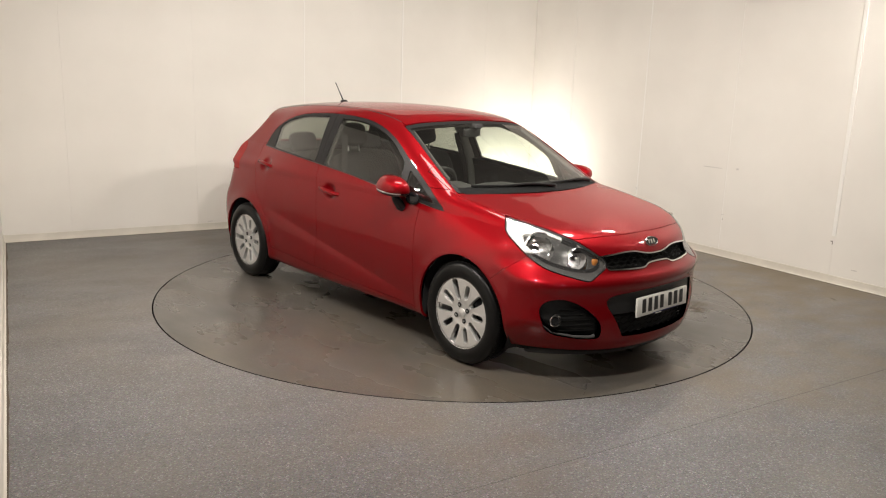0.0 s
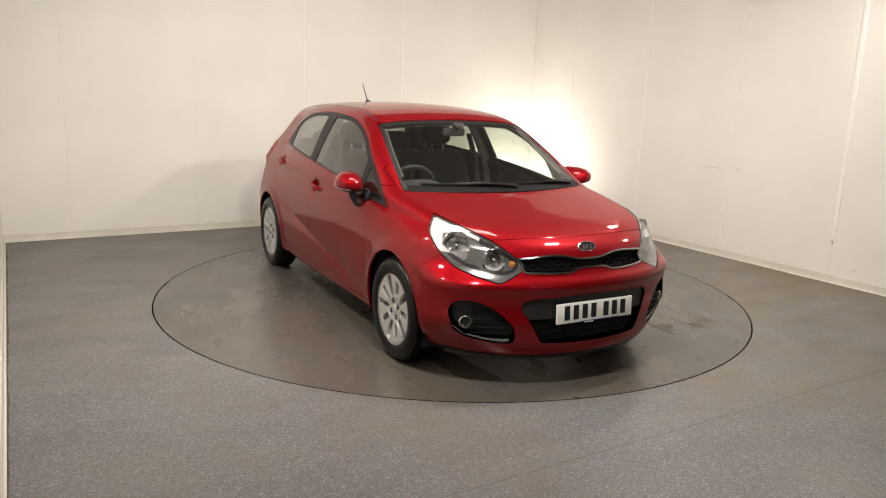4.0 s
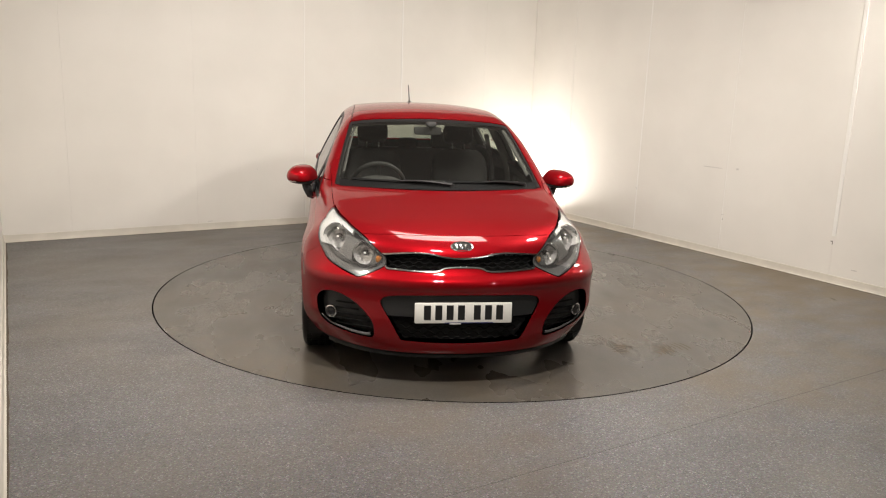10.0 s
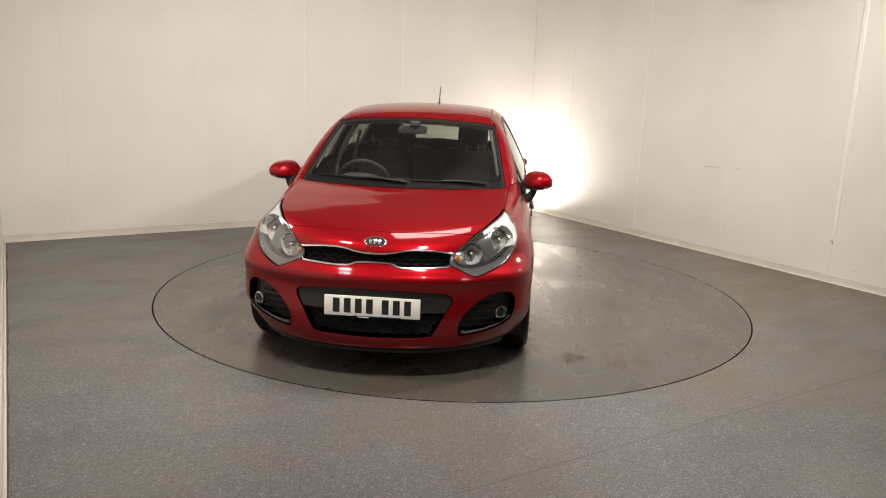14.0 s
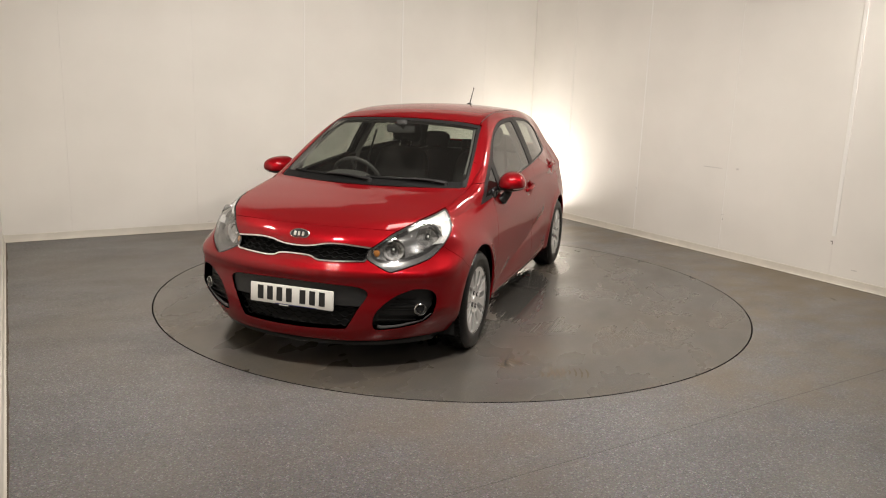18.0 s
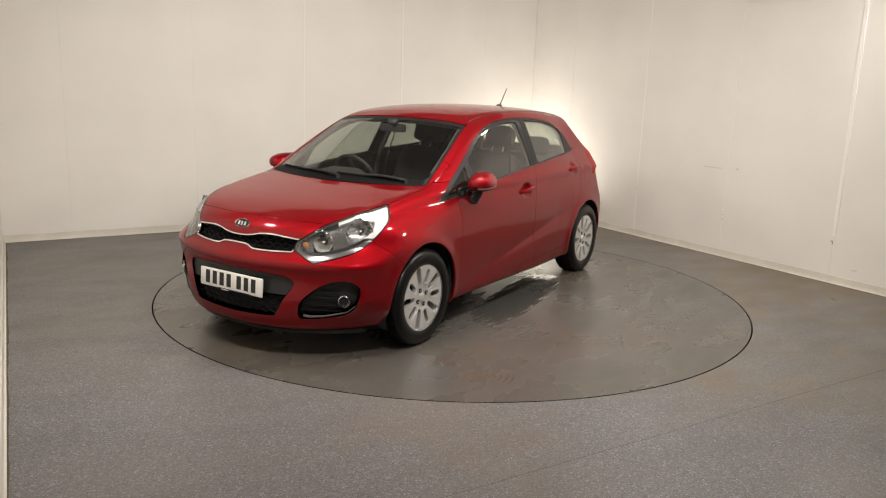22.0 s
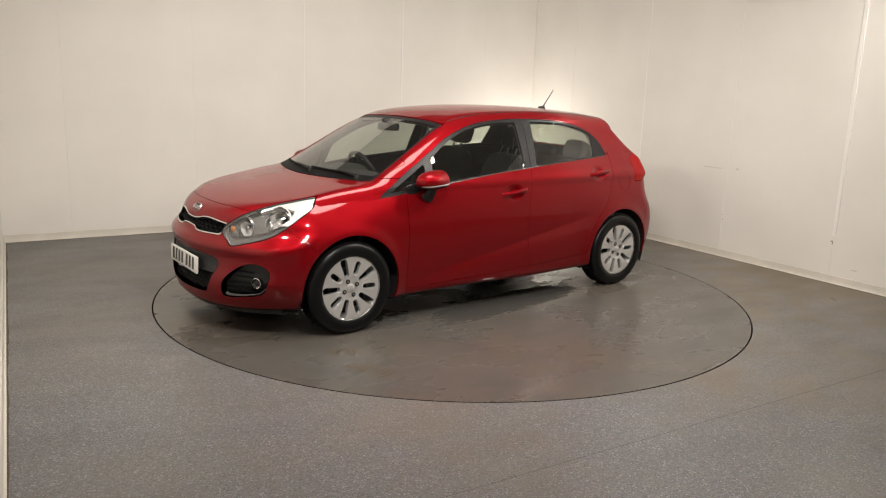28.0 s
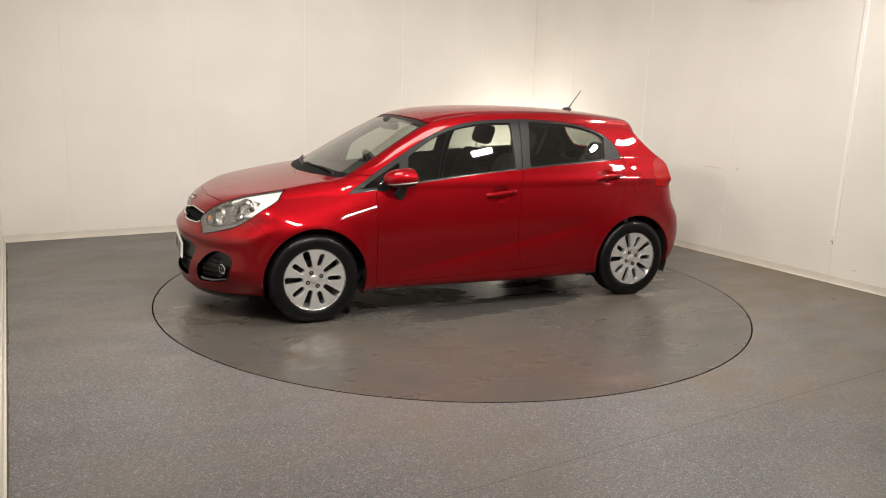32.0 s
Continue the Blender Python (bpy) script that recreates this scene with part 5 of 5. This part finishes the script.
def inner_trim(car):
    """Linings that close the cabin from inside."""
    skin = body_skin(.045)
    for ax in (AXLE, -AXLE):
        skin = only(skin, lambda x, y, z: -np.maximum(np.hypot(x - ax, z - .30) - ARCH_R - .05, .45 - np.abs(y)))
    roof = only(skin, lambda x, y, z: np.maximum(np.maximum(.97 - z, x - 1.0), -1.95 - x))
    roof = only(roof, lambda x, y, z: -far((x > .1) & (z < 1.5), inside(CLEAR, y, z) - .002))
    for poly in (F_GLASS, R_GLASS, Q_GLASS):
        roof = only(roof, lambda x, y, z: -far(np.abs(y) > .4, inside(poly, x, z) - .002))
    roof = only(roof, lambda x, y, z: -far((x < -1.25), inside(BACK, y, z) + .006))
    panel("headliner", shift(roof, .030), LINER, car, "pale grey headliner and pillar linings", lip=0)
    low = only(skin, lambda x, y, z: np.maximum(np.maximum(z - curve(x, BELT_Z) - .01, .28 - z), np.maximum(x - 1.0, -1.45 - x)))
    low = only(low, lambda x, y, z: .4 - np.abs(y))
    for s in (1, -1):
        panel("door_lining", shift(only(low, lambda x, y, z: -y * s), .060), CABIN, car, "charcoal door lining", lip=-.05)


def build_car():
    car = thing("car", "glossy red five-door hatchback parked on the turntable", "car")
    pieces = shell(car)
    for s in (1, -1):
        headlamp(car, pieces["lamp", s], s)
        door_mirror(car, s)
        for ax in (AXLE, -AXLE):
            wheel(car, ax, s)
            arch_liner(car, ax, s)
        # mud flap behind each rear wheel's front edge
        @sub("jacking_flap", BLACK, car, "small black flap ahead of the rear wheel")
        def flap(bm):
            box(bm, (-.95, s * .70 - .06, .16), (-.925, s * .70 + .06, .22), .006)
    front_end(car, pieces)
    handles(car, pieces)
    wipers(car)
    aerial(car)
    inner_trim(car)
    cabin(car)
    @sub("engine_block", UNDER, car, "dark engine bay filling")
    def bay(bm):
        box(bm, (1.16, -.48, .25), (1.80, .48, .72), .04)
    return car


CAR = build_car()

# ---- small marks on walls and floor ----
def wall_marks():
    east, north = bpy.data.objects["wall_east"], bpy.data.objects["wall_north"]
    # run along the wall, height, length, thickness, dark or faint
    for run, z, w, h, dark in ((3.209, .426, .010, .012, 1), (3.215, .380, .009, .010, 1), (3.03, .888, .22, .009, 0), (3.33, .897, .030, .018, 0), (4.386, .372, .020, .008, 1), (4.393, .358, .007, .028, 1), (2.012, .545, .010, .03, 1), (4.62, .155, .05, .010, 0)):
        bm = bmesh.new()
        box(bm, (run - w / 2, -.0012, z - h / 2), (run + w / 2, .0004, z + h / 2))
        part("scuff", bm, MARK if dark else PALEMARK, east, smooth=False)
    for run, z, w, h in ((2.475, .639, .008, .012), (1.95, .090, .05, .008)):
        bm = bmesh.new()
        box(bm, (run - w / 2, -.0012, z - h / 2), (run + w / 2, .0004, z + h / 2))
        part("scuff", bm, PALEMARK, north, smooth=False)


def floor_mark(x, y, w, h, turn, parent, mat):
    bm = bmesh.new()
    n = 9
    bm.faces.new([bm.verts.new((w * math.cos(2 * math.pi * k / n) * random.uniform(.6, 1), h * math.sin(2 * math.pi * k / n) * random.uniform(.6, 1), 0)) for k in range(n)])
    ob = part("dirt_speck", bm, mat, parent, smooth=False)
    ob.matrix_local = pose(x, y, .0011, 0, 0, turn)
    return ob


wall_marks()
FLOOR = bpy.data.objects["floor"]
for x, y, w, h, turn in ((-2.974, 1.102, .018, .010, 20), (-2.467, -1.227, .030, .006, 35), (2.691, -1.586, .05, .016, 60), (1.973, -1.874, .03, .012, 10), (-.089, -3.127, .012, .008, 0), (-.072, -2.747, .014, .008, 0), (-2.624, -1.60, .03, .006, 35)):
    floor_mark(x, y, w, h, turn, FLOOR, MARK)
for x, y, w, h, turn in ((1.49, .87, .05, .010, 40), (1.44, .95, .04, .008, 60), (1.20, 1.02, .025, .008, 10), (-.80, .10, .025, .012, 0), (-.70, .18, .015, .010, 50), (-.58, .30, .02, .008, 80), (-.95, .05, .014, .010, 0), (-.40, .42, .016, .006, 15)):
    floor_mark(x, y, w, h, turn, TABLE, MARK)


def stroke(points, width, mat, label):
    """A thin smear lying on the deck, tapering to both ends."""
    bm = bmesh.new()
    p = [Vector((*q, 0)) for q in points]
    line = []
    for i in range(len(p) - 1):
        a, b, c, d = p[max(i - 1, 0)], p[i], p[i + 1], p[min(i + 2, len(p) - 1)]
        for k in range(6):
            t = k / 6
            line.append(.5 * (2 * b + (c - a) * t + (2 * a - 5 * b + 4 * c - d) * t * t + (3 * b - a - 3 * c + d) * t ** 3))
    line.append(p[-1])
    rows = []
    for i, q in enumerate(line):
        t = (line[min(i + 1, len(line) - 1)] - line[max(i - 1, 0)]).normalized()
        w = width * math.sin(math.pi * (i + .4) / (len(line) - .2)) * random.uniform(.55, 1)
        n = Vector((-t.y, t.x, 0)) * w
        rows.append((bm.verts.new(q + n + Vector((0, 0, .0009))), bm.verts.new(q - n + Vector((0, 0, .0009)))))
    for u, v in zip(rows, rows[1:]):
        bm.faces.new((u[0], u[1], v[1], v[0]))
    part("scuff_mark", bm, mat, TABLE, label, smooth=False)


def deck_scuffs():
    # pale arcs left by turning tyres
    for arc in (((-.20, .957), (.22, 1.013), (.60, 1.020), (.88, .992)), ((.07, .908), (.46, .943), (.82, .933), (1.07, .898)), ((.32, .854), (.69, .845), (.95, .826)), ((.0, .94), (.40, .978), (.74, .975), (.98, .945))):
        for off in (0, .022):
            stroke([(x + random.uniform(-.02, .02), y + off) for x, y in arc], .005, SMEAR, "pale curved tyre scuff")
    # dark scribbled scrape
    stroke([(1.326, .825), (1.492, .832), (1.529, .873)], .008, SCRAPE, "dark scrape")
    stroke([(1.529, .873), (1.424, .929), (1.505, .935)], .006, SCRAPE, "dark scrape")
    # ochre residue in short strokes
    for x, y, n, turn in ((1.47, 1.22, 7, .25), (1.47, .86, 5, 1.1), (1.55, 1.13, 4, .25)):
        for k in range(n):
            u, v = math.cos(turn), math.sin(turn)
            cx, cy = x - v * .034 * (k - n / 2), y + u * .034 * (k - n / 2)
            ln = random.uniform(.04, .08)
            stroke([(cx - u * ln, cy - v * ln), (cx, cy + .01), (cx + u * ln, cy + v * ln)], random.uniform(.006, .012), OCHRE, "dull ochre residue")
    for x, y in ((-.824, .221), (-.884, .242), (-1.067, .266), (-1.10, .262)):
        floor_mark(x, y, .026, .014, random.uniform(0, 180), TABLE, RUBBER)


deck_scuffs()


def motions():
    """The deck turns steadily and carries the car."""
    def yaw(t):
        return -79.3335 - 3.40577 * t
    walk(TABLE, [(t, pose(0, 0, 0, 0, 0, yaw(t))) for t in range(0, 33)])
    walk(CAR, [(t, pose(0, 0, 0, 0, 0, yaw(t)) @ Matrix.Translation((-.0252, -.2692, 0))) for t in range(0, 33)])


motions()
